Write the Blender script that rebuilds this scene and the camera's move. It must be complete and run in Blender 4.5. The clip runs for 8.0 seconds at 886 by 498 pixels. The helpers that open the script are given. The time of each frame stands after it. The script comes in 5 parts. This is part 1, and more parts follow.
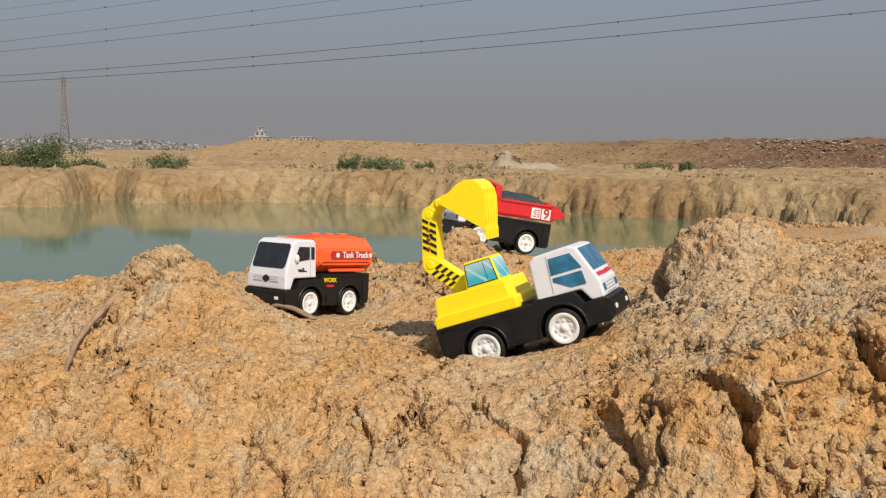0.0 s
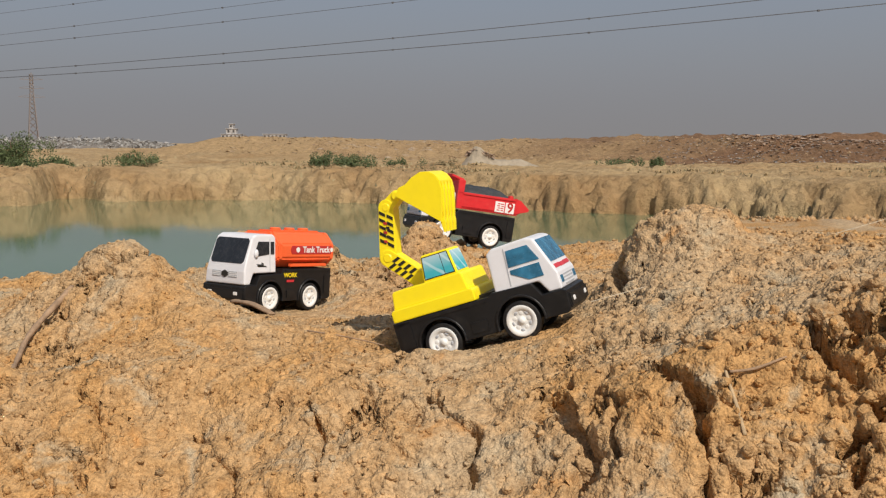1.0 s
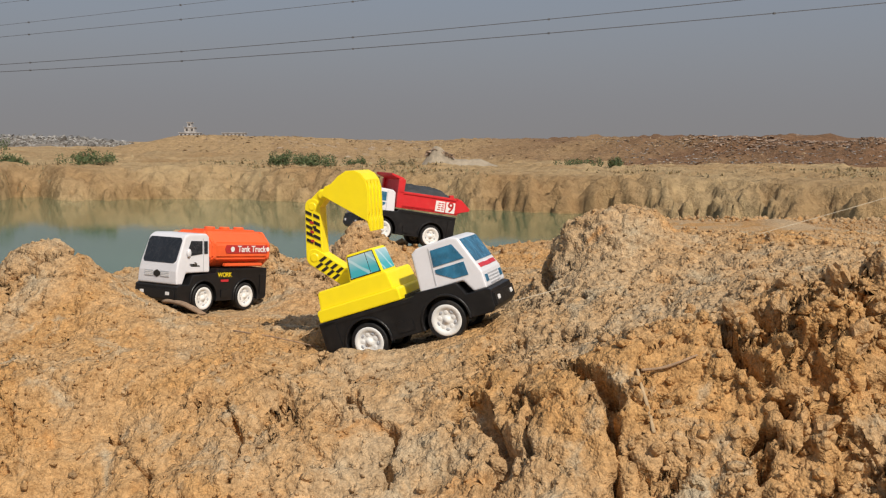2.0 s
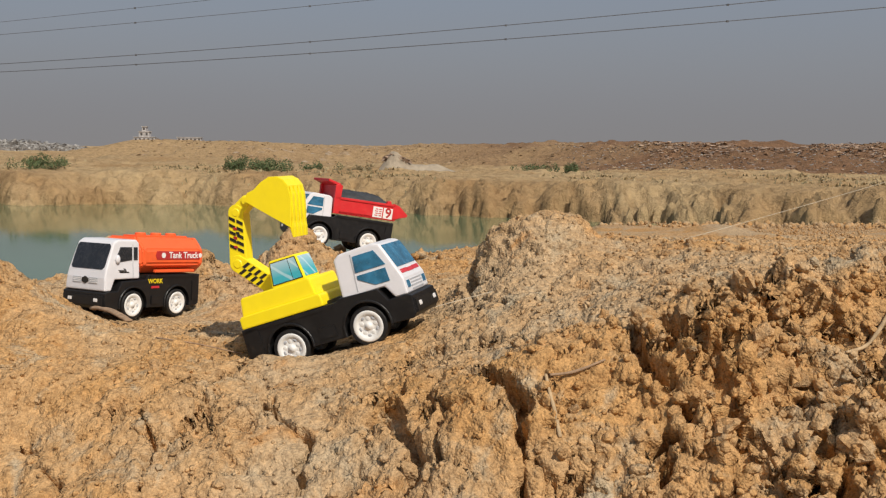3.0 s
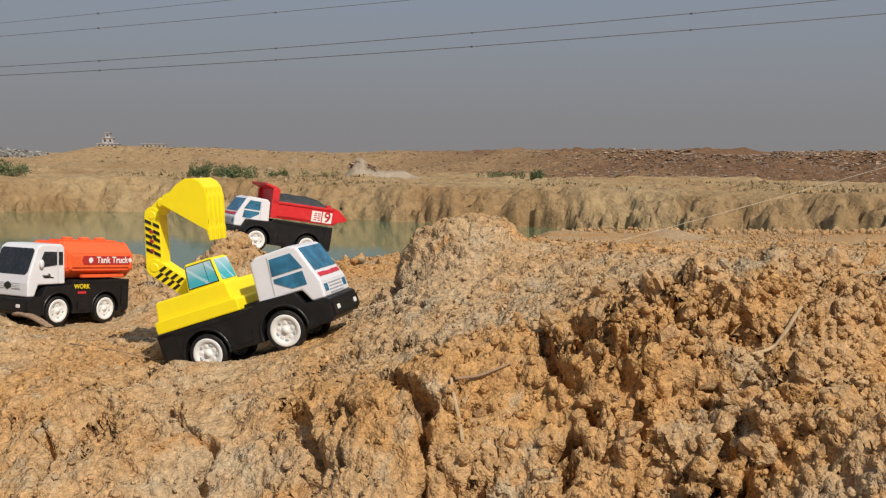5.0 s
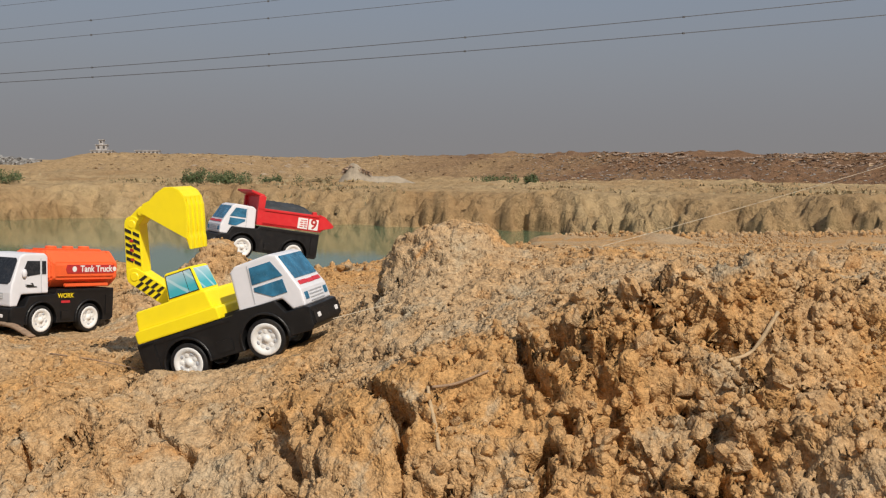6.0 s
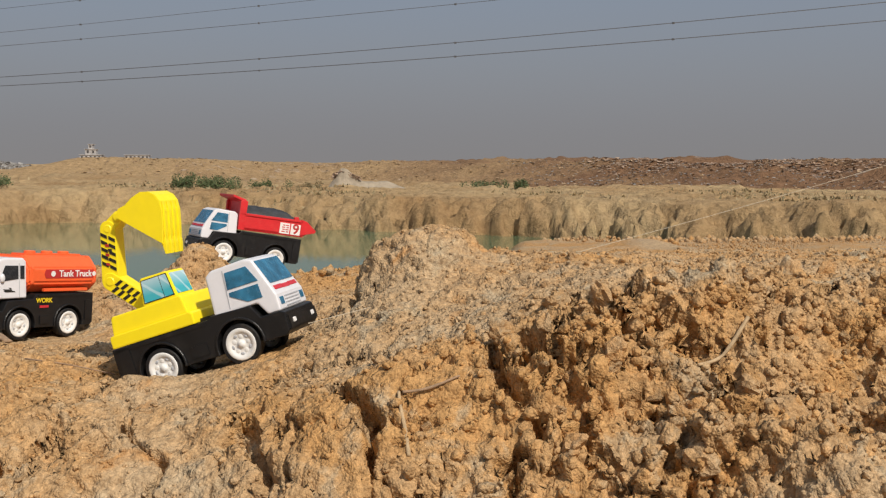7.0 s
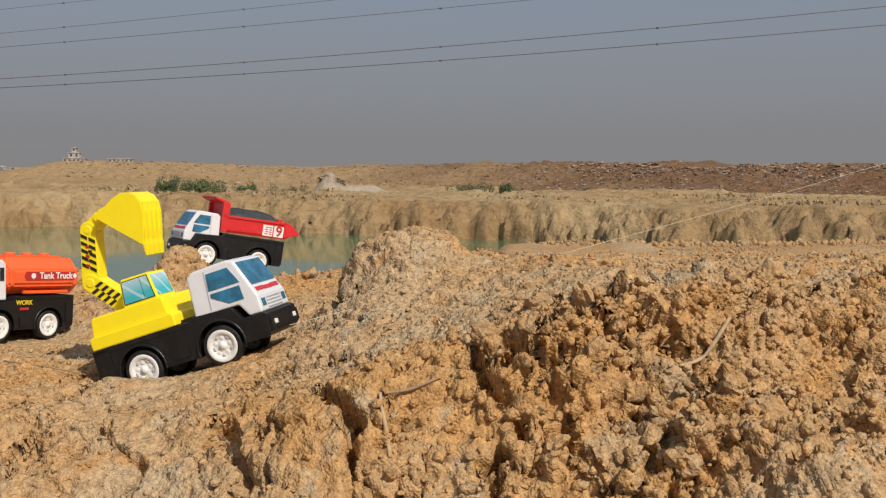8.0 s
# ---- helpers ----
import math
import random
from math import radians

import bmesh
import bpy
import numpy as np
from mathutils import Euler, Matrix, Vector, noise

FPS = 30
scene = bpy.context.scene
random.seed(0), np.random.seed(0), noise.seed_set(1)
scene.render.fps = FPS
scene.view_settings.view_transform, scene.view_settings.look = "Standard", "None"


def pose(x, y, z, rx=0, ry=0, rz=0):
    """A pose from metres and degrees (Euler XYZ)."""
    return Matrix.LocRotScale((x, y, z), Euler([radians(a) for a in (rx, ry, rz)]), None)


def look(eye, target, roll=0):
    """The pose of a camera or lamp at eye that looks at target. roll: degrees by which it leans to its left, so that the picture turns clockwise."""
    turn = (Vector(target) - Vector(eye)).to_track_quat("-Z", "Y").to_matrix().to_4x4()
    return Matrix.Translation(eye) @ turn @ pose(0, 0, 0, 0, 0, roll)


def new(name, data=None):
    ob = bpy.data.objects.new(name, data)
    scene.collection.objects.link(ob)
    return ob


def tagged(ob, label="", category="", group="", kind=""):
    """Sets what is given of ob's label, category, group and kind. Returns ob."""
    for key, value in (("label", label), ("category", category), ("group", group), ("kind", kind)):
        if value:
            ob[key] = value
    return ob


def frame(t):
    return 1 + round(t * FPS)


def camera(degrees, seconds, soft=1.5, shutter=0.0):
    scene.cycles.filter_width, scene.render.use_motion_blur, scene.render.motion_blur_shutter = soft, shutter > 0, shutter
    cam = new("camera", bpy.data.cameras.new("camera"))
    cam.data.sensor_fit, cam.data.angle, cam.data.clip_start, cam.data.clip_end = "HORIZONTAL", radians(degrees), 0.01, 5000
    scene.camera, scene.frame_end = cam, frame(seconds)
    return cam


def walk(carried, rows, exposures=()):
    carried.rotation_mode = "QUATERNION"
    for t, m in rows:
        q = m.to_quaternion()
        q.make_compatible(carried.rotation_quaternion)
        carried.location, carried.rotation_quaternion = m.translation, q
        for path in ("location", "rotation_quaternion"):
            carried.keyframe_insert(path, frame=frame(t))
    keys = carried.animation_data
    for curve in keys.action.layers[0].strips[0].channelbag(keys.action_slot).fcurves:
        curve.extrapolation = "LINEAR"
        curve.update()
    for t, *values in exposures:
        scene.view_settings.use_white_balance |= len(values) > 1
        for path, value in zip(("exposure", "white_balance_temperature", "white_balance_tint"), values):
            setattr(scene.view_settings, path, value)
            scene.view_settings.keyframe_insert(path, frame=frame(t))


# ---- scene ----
cam = camera(47.0, 8.0, soft=1.25)
PATH = [
    (0, (0.199, 0.049, -0.099), (0.199, 2.039, -0.3), 0.2),
    (0.5, (0.201, 0.054, -0.103), (0.21, 2.043, -0.309), 0.1),
    (1, (0.217, 0.061, -0.105), (0.27, 2.05, -0.312), 0.0),
    (1.5, (0.235, 0.064, -0.106), (0.324, 2.051, -0.315), 0.1),
    (3, (0.293, 0.055, -0.104), (0.506, 2.034, -0.301), 0.4),
    (3.5, (0.306, 0.057, -0.105), (0.54, 2.034, -0.296), 0.4),
    (4, (0.32, 0.06, -0.108), (0.57, 2.035, -0.298), 0.5),
    (4.5, (0.334, 0.063, -0.11), (0.605, 2.036, -0.297), 0.7),
    (6, (0.36, 0.065, -0.107), (0.648, 2.036, -0.281), 0.1),
    (6.5, (0.367, 0.062, -0.106), (0.662, 2.033, -0.276), 0.1),
    (7, (0.375, 0.062, -0.107), (0.682, 2.031, -0.271), 0.2),
    (7.5, (0.379, 0.063, -0.107), (0.707, 2.029, -0.27), 0.3),
    (8, (0.378, 0.064, -0.11), (0.714, 2.029, -0.266), 0.3),
]
walk(cam, [(t, look(e, g, r)) for t, e, g, r in PATH], exposures=((0, 0.0), (1.5, -0.12), (8, -0.14)))

# ---- light ----
SUN_ELEVATION, SUN_AZIMUTH = radians(46), radians(154)   # azimuth clockwise from +y
world = bpy.data.worlds.new("sky")
scene.world = world
world.use_nodes = True
wt = world.node_tree
wt.nodes.clear()
sky = wt.nodes.new("ShaderNodeTexSky")
sky.sky_type, sky.sun_disc = "NISHITA", False
sky.sun_elevation, sky.sun_rotation = SUN_ELEVATION, SUN_AZIMUTH
sky.air_density, sky.dust_density, sky.ozone_density = 1.0, 7.0, 1.5
tex = wt.nodes.new("ShaderNodeTexCoord")
split = wt.nodes.new("ShaderNodeSeparateXYZ")
wt.links.new(tex.outputs["Generated"], split.inputs[0])
veil = wt.nodes.new("ShaderNodeValToRGB")          # dusty haze, thicker and greyer towards the horizon
veil.color_ramp.elements[0].position, veil.color_ramp.elements[0].color = 0.0, (0.365, 0.352, 0.355, 1)
veil.color_ramp.elements[1].position, veil.color_ramp.elements[1].color = 0.24, (0.275, 0.345, 0.46, 1)
wt.links.new(split.outputs[2], veil.inputs[0])
lift = wt.nodes.new("ShaderNodeVectorMath")
lift.operation = "SCALE"
lift.inputs["Scale"].default_value = 10.0
wt.links.new(veil.outputs[0], lift.inputs[0])
haze = wt.nodes.new("ShaderNodeMix")
haze.data_type = "RGBA"
haze.inputs[0].default_value = 0.7
wt.links.new(lift.outputs[0], haze.inputs[7])
back = wt.nodes.new("ShaderNodeBackground")
back.inputs[1].default_value = 0.1
wout = wt.nodes.new("ShaderNodeOutputWorld")
wt.links.new(sky.outputs[0], haze.inputs[6])
wt.links.new(haze.outputs[2], back.inputs[0])
wt.links.new(back.outputs[0], wout.inputs[0])

sun = new("sun", bpy.data.lights.new("sun", "SUN"))
sun.data.energy, sun.data.angle, sun.data.color = 4.2, radians(0.6), (1.0, 0.93, 0.82)
ce = math.cos(SUN_ELEVATION)
sun_from = Vector((math.sin(SUN_AZIMUTH) * ce, math.cos(SUN_AZIMUTH) * ce, math.sin(SUN_ELEVATION)))
sun.matrix_world = look(sun_from * 30, (0, 0, 0))


# ---- materials ----
def material(name):
    m = bpy.data.materials.new(name)
    m.use_nodes = True
    nt = m.node_tree
    return m, nt, nt.nodes["Principled BSDF"]


def noise_node(nt, scale, detail=6.0, rough=0.6, distortion=0.0, coord=None):
    n = nt.nodes.new("ShaderNodeTexNoise")
    n.inputs["Scale"].default_value, n.inputs["Detail"].default_value = scale, detail
    n.inputs["Roughness"].default_value, n.inputs["Distortion"].default_value = rough, distortion
    if coord is not None:
        nt.links.new(coord, n.inputs["Vector"])
    return n


def ramp_node(nt, source, stops):
    r = nt.nodes.new("ShaderNodeValToRGB")
    els = r.color_ramp.elements
    while len(els) < len(stops):
        els.new(0.5)
    for el, (p, c) in zip(els, stops):
        el.position, el.color = p, (*c, 1) if len(c) == 3 else c
    nt.links.new(source, r.inputs[0])
    return r


def mix_node(nt, factor, a, b, blend="MIX"):
    m = nt.nodes.new("ShaderNodeMix")
    m.data_type, m.blend_type = "RGBA", blend
    for slot, v in ((0, factor), (6, a), (7, b)):
        if isinstance(v, (int, float)):
            m.inputs[slot].default_value = v
        elif isinstance(v, tuple):
            m.inputs[slot].default_value = (*v, 1)
        else:
            nt.links.new(v, m.inputs[slot])
    return m.outputs[2]


def bump_node(nt, bsdf, height, strength, distance):
    b = nt.nodes.new("ShaderNodeBump")
    b.inputs["Strength"].default_value, b.inputs["Distance"].default_value = strength, distance
    nt.links.new(height, b.inputs["Height"])
    nt.links.new(b.outputs[0], bsdf.inputs["Normal"])


def clay_material(name, tan, ochre, grey, size, bump, vary=False):
    """Dry clay: pale tan with ochre and grey patches, speckled chips, dusty grain. size: metres of the large patches."""
    m, nt, b = material(name)
    co = nt.nodes.new("ShaderNodeNewGeometry").outputs["Position"]
    if vary:
        co = nt.nodes.new("ShaderNodeTexCoord").outputs["Object"]
    big = noise_node(nt, 1 / size, 6, 0.65, 0.8, co)
    mid = noise_node(nt, 4.7 / size, 6, 0.65, 0.6, co)
    speck = noise_node(nt, 30 / size, 7, 0.72, 0.1, co)
    fine = noise_node(nt, 95 / size, 5, 0.75, 0.2, co)
    f1 = ramp_node(nt, big.outputs[0], [(0.38, (0, 0, 0)), (0.60, (1, 1, 1))])
    f2 = ramp_node(nt, mid.outputs[0], [(0.54, (0, 0, 0)), (0.68, (1, 1, 1))])
    f3 = ramp_node(nt, mid.outputs[0], [(0.30, (0.8, 0.8, 0.8)), (0.42, (0, 0, 0))])
    c = mix_node(nt, f1.outputs[0], tan, ochre)
    c = mix_node(nt, f3.outputs[0], c, (ochre[0] * 0.95, ochre[1] * 0.84, ochre[2] * 0.72))
    c = mix_node(nt, f2.outputs[0], c, grey)
    g = ramp_node(nt, speck.outputs[0], [(0.32, (0.64, 0.60, 0.56)), (0.48, (0.97, 0.97, 0.97)), (0.66, (1.24, 1.23, 1.21))])
    c = mix_node(nt, 1.0, c, g.outputs[0], "MULTIPLY")
    g = ramp_node(nt, fine.outputs[0], [(0.34, (0.72, 0.70, 0.68)), (0.5, (1, 1, 1)), (0.66, (1.26, 1.25, 1.23))])
    c = mix_node(nt, 1.0, c, g.outputs[0], "MULTIPLY")
    if vary:
        info = nt.nodes.new("ShaderNodeObjectInfo")
        r = ramp_node(nt, info.outputs["Random"], [(0, (0.85, 0.82, 0.78)), (0.5, (1, 1, 1)), (1, (1.08, 0.98, 0.85))])
        c = mix_node(nt, 1.0, c, r.outputs[0], "MULTIPLY")
    nt.links.new(c, b.inputs["Base Color"])
    b.inputs["Roughness"].default_value = 0.95
    b.inputs["Specular IOR Level"].default_value = 0.15
    # crumb-like relief at two sizes over an uneven grain
    grain = noise_node(nt, 22 / size, 5, 0.6, 0.15, co)
    both = None
    for per, weight in ((44, -0.55), (125, -0.28)):
        crumb = nt.nodes.new("ShaderNodeTexVoronoi")
        crumb.inputs["Scale"].default_value = per / size
        nt.links.new(co, crumb.inputs["Vector"])
        add = nt.nodes.new("ShaderNodeMath")
        add.operation = "MULTIPLY_ADD"
        add.inputs[1].default_value = weight
        nt.links.new(crumb.outputs["Distance"], add.inputs[0])
        nt.links.new(both.outputs[0] if both else grain.outputs[0], add.inputs[2])
        both = add
    bump_node(nt, b, both.outputs[0], 1.0, bump)
    return m


TAN, OCHRE, GREY = (0.428, 0.304, 0.180), (0.450, 0.257, 0.105), (0.405, 0.324, 0.217)
CLAY = clay_material("dry_clay", TAN, OCHRE, GREY, 0.30, 0.0045)
CLOD = clay_material("clay_clod", TAN, OCHRE, GREY, 8.0, 0.0012, vary=True)


def far_material():
    """The far shore: tan cliffs and flats, brown rubble to the east, dry grass on the flats."""
    m, nt, b = material("shore_earth")
    geo = nt.nodes.new("ShaderNodeNewGeometry")
    co = geo.outputs["Position"]
    big = noise_node(nt, 0.11, 6, 0.6, 0.5, co)
    fine = noise_node(nt, 1.6, 8, 0.7, 0.2, co)
    c = mix_node(nt, ramp_node(nt, big.outputs[0], [(0.38, (0, 0, 0)), (0.66, (1, 1, 1))]).outputs[0], (0.46, 0.33, 0.180), (0.37, 0.235, 0.115))
    g = ramp_node(nt, fine.outputs[0], [(0.3, (0.66, 0.64, 0.62)), (0.52, (1, 1, 1)), (0.75, (1.25, 1.25, 1.22))])
    c = mix_node(nt, 1.0, c, g.outputs[0], "MULTIPLY")
    nt.links.new(c, b.inputs["Base Color"])
    b.inputs["Roughness"].default_value = 0.95
    b.inputs["Specular IOR Level"].default_value = 0.1
    bump_node(nt, b, fine.outputs[0], 1.0, 0.4)
    return m


def rubble_material():
    m, nt, b = material("brown_rubble")
    co = nt.nodes.new("ShaderNodeNewGeometry").outputs["Position"]
    big = noise_node(nt, 0.07, 5, 0.6, 0.4, co)
    lumps = nt.nodes.new("ShaderNodeTexVoronoi")
    lumps.inputs["Scale"].default_value = 1.7
    nt.links.new(co, lumps.inputs["Vector"])
    fine = noise_node(nt, 2.2, 8, 0.75, 0.0, co)
    sep = nt.nodes.new("ShaderNodeSeparateXYZ")
    nt.links.new(co, sep.inputs[0])
    east = nt.nodes.new("ShaderNodeMapRange")
    for k, v in ((1, 4.0), (2, 24.0)):
        east.inputs[k].default_value = v
    nt.links.new(sep.outputs[0], east.inputs[0])
    blend = nt.nodes.new("ShaderNodeMath")
    blend.operation, blend.use_clamp = "ADD", True
    shift = nt.nodes.new("ShaderNodeMath")
    shift.operation = "MULTIPLY_ADD"
    shift.inputs[1].default_value, shift.inputs[2].default_value = 2.2, -1.1
    nt.links.new(big.outputs[0], shift.inputs[0])
    nt.links.new(east.outputs[0], blend.inputs[0])
    nt.links.new(shift.outputs[0], blend.inputs[1])
    c = mix_node(nt, blend.outputs[0], (0.43, 0.29, 0.15), (0.22, 0.125, 0.07))
    litter = ramp_node(nt, lumps.outputs["Color"], [(0.80, (0, 0, 0)), (0.9, (1, 1, 1))])
    where = ramp_node(nt, big.outputs[0], [(0.52, (0, 0, 0)), (0.62, (0.5, 0.5, 0.5))])
    both = mix_node(nt, 1.0, litter.outputs[0], where.outputs[0], "MULTIPLY")
    c = mix_node(nt, both, c, (0.55, 0.52, 0.48))
    g = ramp_node(nt, fine.outputs[0], [(0.3, (0.55, 0.55, 0.55)), (0.55, (1, 1, 1)), (0.78, (1.4, 1.4, 1.4))])
    c = mix_node(nt, 1.0, c, g.outputs[0], "MULTIPLY")
    nt.links.new(c, b.inputs["Base Color"])
    b.inputs["Roughness"].default_value = 0.95
    b.inputs["Specular IOR Level"].default_value = 0.1
    bump_node(nt, b, fine.outputs[0], 0.9, 0.3)
    return m


def water_material():
    m, nt, b = material("green_pond_water")
    co = nt.nodes.new("ShaderNodeNewGeometry").outputs["Position"]
    murk = noise_node(nt, 0.06, 3, 0.5, 0.0, co)
    c = ramp_node(nt, murk.outputs[0], [(0.3, (0.085, 0.145, 0.075)), (0.7, (0.11, 0.17, 0.09))])
    nt.links.new(c.outputs[0], b.inputs["Base Color"])
    b.inputs["Roughness"].default_value, b.inputs["IOR"].default_value = 0.03, 1.33
    waves = noise_node(nt, 5.0, 4, 0.6, 0.0, co)
    bump_node(nt, b, waves.outputs[0], 0.15, 0.010)
    return m


def plastic(name, colour, rough=0.35, grain=0.06, dust=0.12):
    """Moulded toy plastic with faint mottling, and clay dust lying on it."""
    m, nt, b = material(name)
    co = nt.nodes.new("ShaderNodeTexCoord").outputs["Object"]
    n = noise_node(nt, 55, 4, 0.6, 0.0, co)
    lo, hi = tuple(max(0, v * (1 - grain)) for v in colour), tuple(min(1, v * (1 + grain)) for v in colour)
    c = ramp_node(nt, n.outputs[0], [(0.35, lo), (0.65, hi)])
    d = noise_node(nt, 130, 8, 0.75, 0.4, co)
    f = ramp_node(nt, d.outputs[0], [(0.52, (0, 0, 0)), (0.74, (dust, dust, dust))])
    nt.links.new(mix_node(nt, f.outputs[0], c.outputs[0], (0.42, 0.31, 0.18)), b.inputs["Base Color"])
    r = ramp_node(nt, d.outputs[0], [(0.4, (rough, rough, rough)), (0.8, (rough + 0.3,) * 3)])
    nt.links.new(r.outputs[0], b.inputs["Roughness"])
    b.inputs["Specular IOR Level"].default_value = 0.4
    bump_node(nt, b, n.outputs[0], 0.15, 0.0006)
    return m


WHITE = plastic("white_plastic", (0.68, 0.67, 0.69), 0.33, 0.03, 0.10)
BLACK = plastic("black_plastic", (0.009, 0.009, 0.010), 0.34, 0.2, 0.035)
TYRE = plastic("black_tyre_plastic", (0.010, 0.010, 0.011), 0.5, 0.2, 0.08)
YELLOW = plastic("yellow_plastic", (0.94, 0.75, 0.012), 0.33, 0.02, 0.04)
ORANGE = plastic("orange_plastic", (0.86, 0.13, 0.035), 0.33, 0.05, 0.08)
RED = plastic("red_plastic", (0.62, 0.025, 0.03), 0.33, 0.05, 0.08)
RIM = plastic("white_wheel_plastic", (0.76, 0.75, 0.72), 0.4, 0.04, 0.30)
GLASS_BLUE = plastic("blue_window_sticker", (0.03, 0.14, 0.24), 0.15, 0.35, 0.05)
GLASS_DARK = plastic("dark_window", (0.02, 0.022, 0.026), 0.18, 0.2, 0.05)
CYAN = plastic("cyan_plastic", (0.02, 0.33, 0.45), 0.3, 0.1, 0.05)
STICK_BLACK = plastic("black_print", (0.02, 0.018, 0.015), 0.35, 0.1, 0.05)
STICK_RED = plastic("red_print", (0.55, 0.03, 0.04), 0.35, 0.05, 0.05)
STICK_DEEP = plastic("dark_red_print", (0.45, 0.03, 0.03), 0.35, 0.05, 0.05)
STICK_WHITE = plastic("white_print", (0.78, 0.76, 0.74), 0.35, 0.03, 0.05)
STICK_YELLOW = plastic("yellow_print", (0.8, 0.6, 0.02), 0.35, 0.05, 0.05)
GREYP = plastic("grey_plastic", (0.42, 0.43, 0.45), 0.4, 0.08, 0.1)
GRAVEL = plastic("dark_load_plastic", (0.035, 0.038, 0.042), 0.6, 0.3, 0.12)


def cabin_window_material():
    m, nt, b = material("teal_window_print")
    co = nt.nodes.new("ShaderNodeTexCoord").outputs["Object"]
    sep = nt.nodes.new("ShaderNodeSeparateXYZ")
    nt.links.new(co, sep.inputs[0])
    mr = nt.nodes.new("ShaderNodeMapRange")
    mr.inputs[1].default_value, mr.inputs[2].default_value = 0.090, 0.119
    nt.links.new(sep.outputs[2], mr.inputs[0])
    c = ramp_node(nt, mr.outputs[0], [(0.0, (0.04, 0.40, 0.48)), (0.35, (0.06, 0.42, 0.50)), (0.9, (0.42, 0.60, 0.66))])
    w = nt.nodes.new("ShaderNodeTexWave")
    w.inputs["Scale"].default_value, w.inputs["Distortion"].default_value = 28, 2.0
    w.bands_direction = "DIAGONAL"
    nt.links.new(co, w.inputs["Vector"])
    f = ramp_node(nt, w.outputs[0], [(0.86, (0, 0, 0)), (0.97, (0.4, 0.4, 0.4))])
    nt.links.new(mix_node(nt, f.outputs[0], c.outputs[0], (0.75, 0.85, 0.87)), b.inputs["Base Color"])
    b.inputs["Roughness"].default_value = 0.2
    return m


TEAL = cabin_window_material()


def leaf_material(name, dark, light):
    m, nt, b = material(name)
    geo = nt.nodes.new("ShaderNodeNewGeometry")
    c = ramp_node(nt, geo.outputs["Random Per Island"], [(0, dark), (0.6, light), (1, tuple(v * 1.25 for v in light))])
    nt.links.new(c.outputs[0], b.inputs["Base Color"])
    b.inputs["Roughness"].default_value = 0.7
    return m


LEAF = leaf_material("bush_leaves", (0.045, 0.064, 0.022), (0.094, 0.124, 0.045))
SEDGE = leaf_material("dry_sedge", (0.14, 0.11, 0.05), (0.30, 0.23, 0.12))
LITTER = leaf_material("litter", (0.10, 0.085, 0.07), (0.30, 0.285, 0.265))


def rough_solid(name, colour, scale, rough=0.85):
    m, nt, b = material(name)
    co = nt.nodes.new("ShaderNodeTexCoord").outputs["Object"]
    n = noise_node(nt, scale, 6, 0.65, 0.2, co)
    c = ramp_node(nt, n.outputs[0], [(0.3, tuple(v * 0.62 for v in colour)), (0.55, colour), (0.75, tuple(min(1, v * 1.25) for v in colour))])
    nt.links.new(c.outputs[0], b.inputs["Base Color"])
    b.inputs["Roughness"].default_value = rough
    bump_node(nt, b, n.outputs[0], 0.5, 0.3 / scale)
    return m


STEEL = rough_solid("weathered_steel", (0.20, 0.17, 0.16), 2.0, 0.6)
CABLE = rough_solid("cable_metal", (0.07, 0.07, 0.075), 1.0, 0.6)
CONCRETE = rough_solid("pale_concrete", (0.42, 0.40, 0.39), 0.3)
OPENING = rough_solid("dark_opening", (0.07, 0.065, 0.065), 0.5)
BARK = rough_solid("dry_root_bark", (0.33, 0.215, 0.13), 120)
STRAW = rough_solid("dry_straw", (0.44, 0.31, 0.175), 90)
CORD = rough_solid("pale_cord", (0.45, 0.38, 0.28), 200)


# ---- building helpers ----
def part(name, bm, mat, parent=None, label="", smooth=False, kind=""):
    """Link a bmesh as one mesh object under a thing or a part."""
    me = bpy.data.meshes.new(name)
    bm.normal_update()
    if smooth:
        for f in bm.faces:
            f.smooth = True
    bm.to_mesh(me)
    bm.free()
    me.materials.append(mat)
    ob = new(name, me)
    ob.parent = parent
    return tagged(ob, label=label, kind=kind)


def thing(name, label, category, group="", m=None):
    ob = new(name)
    ob.empty_display_size = 0.05
    if m is not None:
        ob.matrix_world = m
    return tagged(ob, label, category, group, "")


def grid_object(name, xs, ys, zfun, mat, smooth=True, bend=None):
    """A sheet over xs by ys; zfun gives heights, bend(points) may move the points on."""
    X, Y = np.meshgrid(xs, ys)
    pts = np.stack([X, Y, zfun(X, Y)], -1)
    if bend is not None:
        pts = bend(pts)
    ny, nx = X.shape
    idx = np.arange(nx * ny).reshape(ny, nx)
    quads = np.stack([idx[:-1, :-1], idx[:-1, 1:], idx[1:, 1:], idx[1:, :-1]], -1).reshape(-1, 4)
    me = bpy.data.meshes.new(name)
    me.vertices.add(nx * ny)
    me.vertices.foreach_set("co", pts.reshape(-1).astype(np.float32))
    me.loops.add(quads.size)
    me.loops.foreach_set("vertex_index", quads.reshape(-1).astype(np.int32))
    me.polygons.add(len(quads))
    me.polygons.foreach_set("loop_start", np.arange(0, quads.size, 4, dtype=np.int32))
    me.update(calc_edges=True)
    me.polygons.foreach_set("use_smooth", np.full(len(quads), smooth))
    me.materials.append(mat)
    return new(name, me)


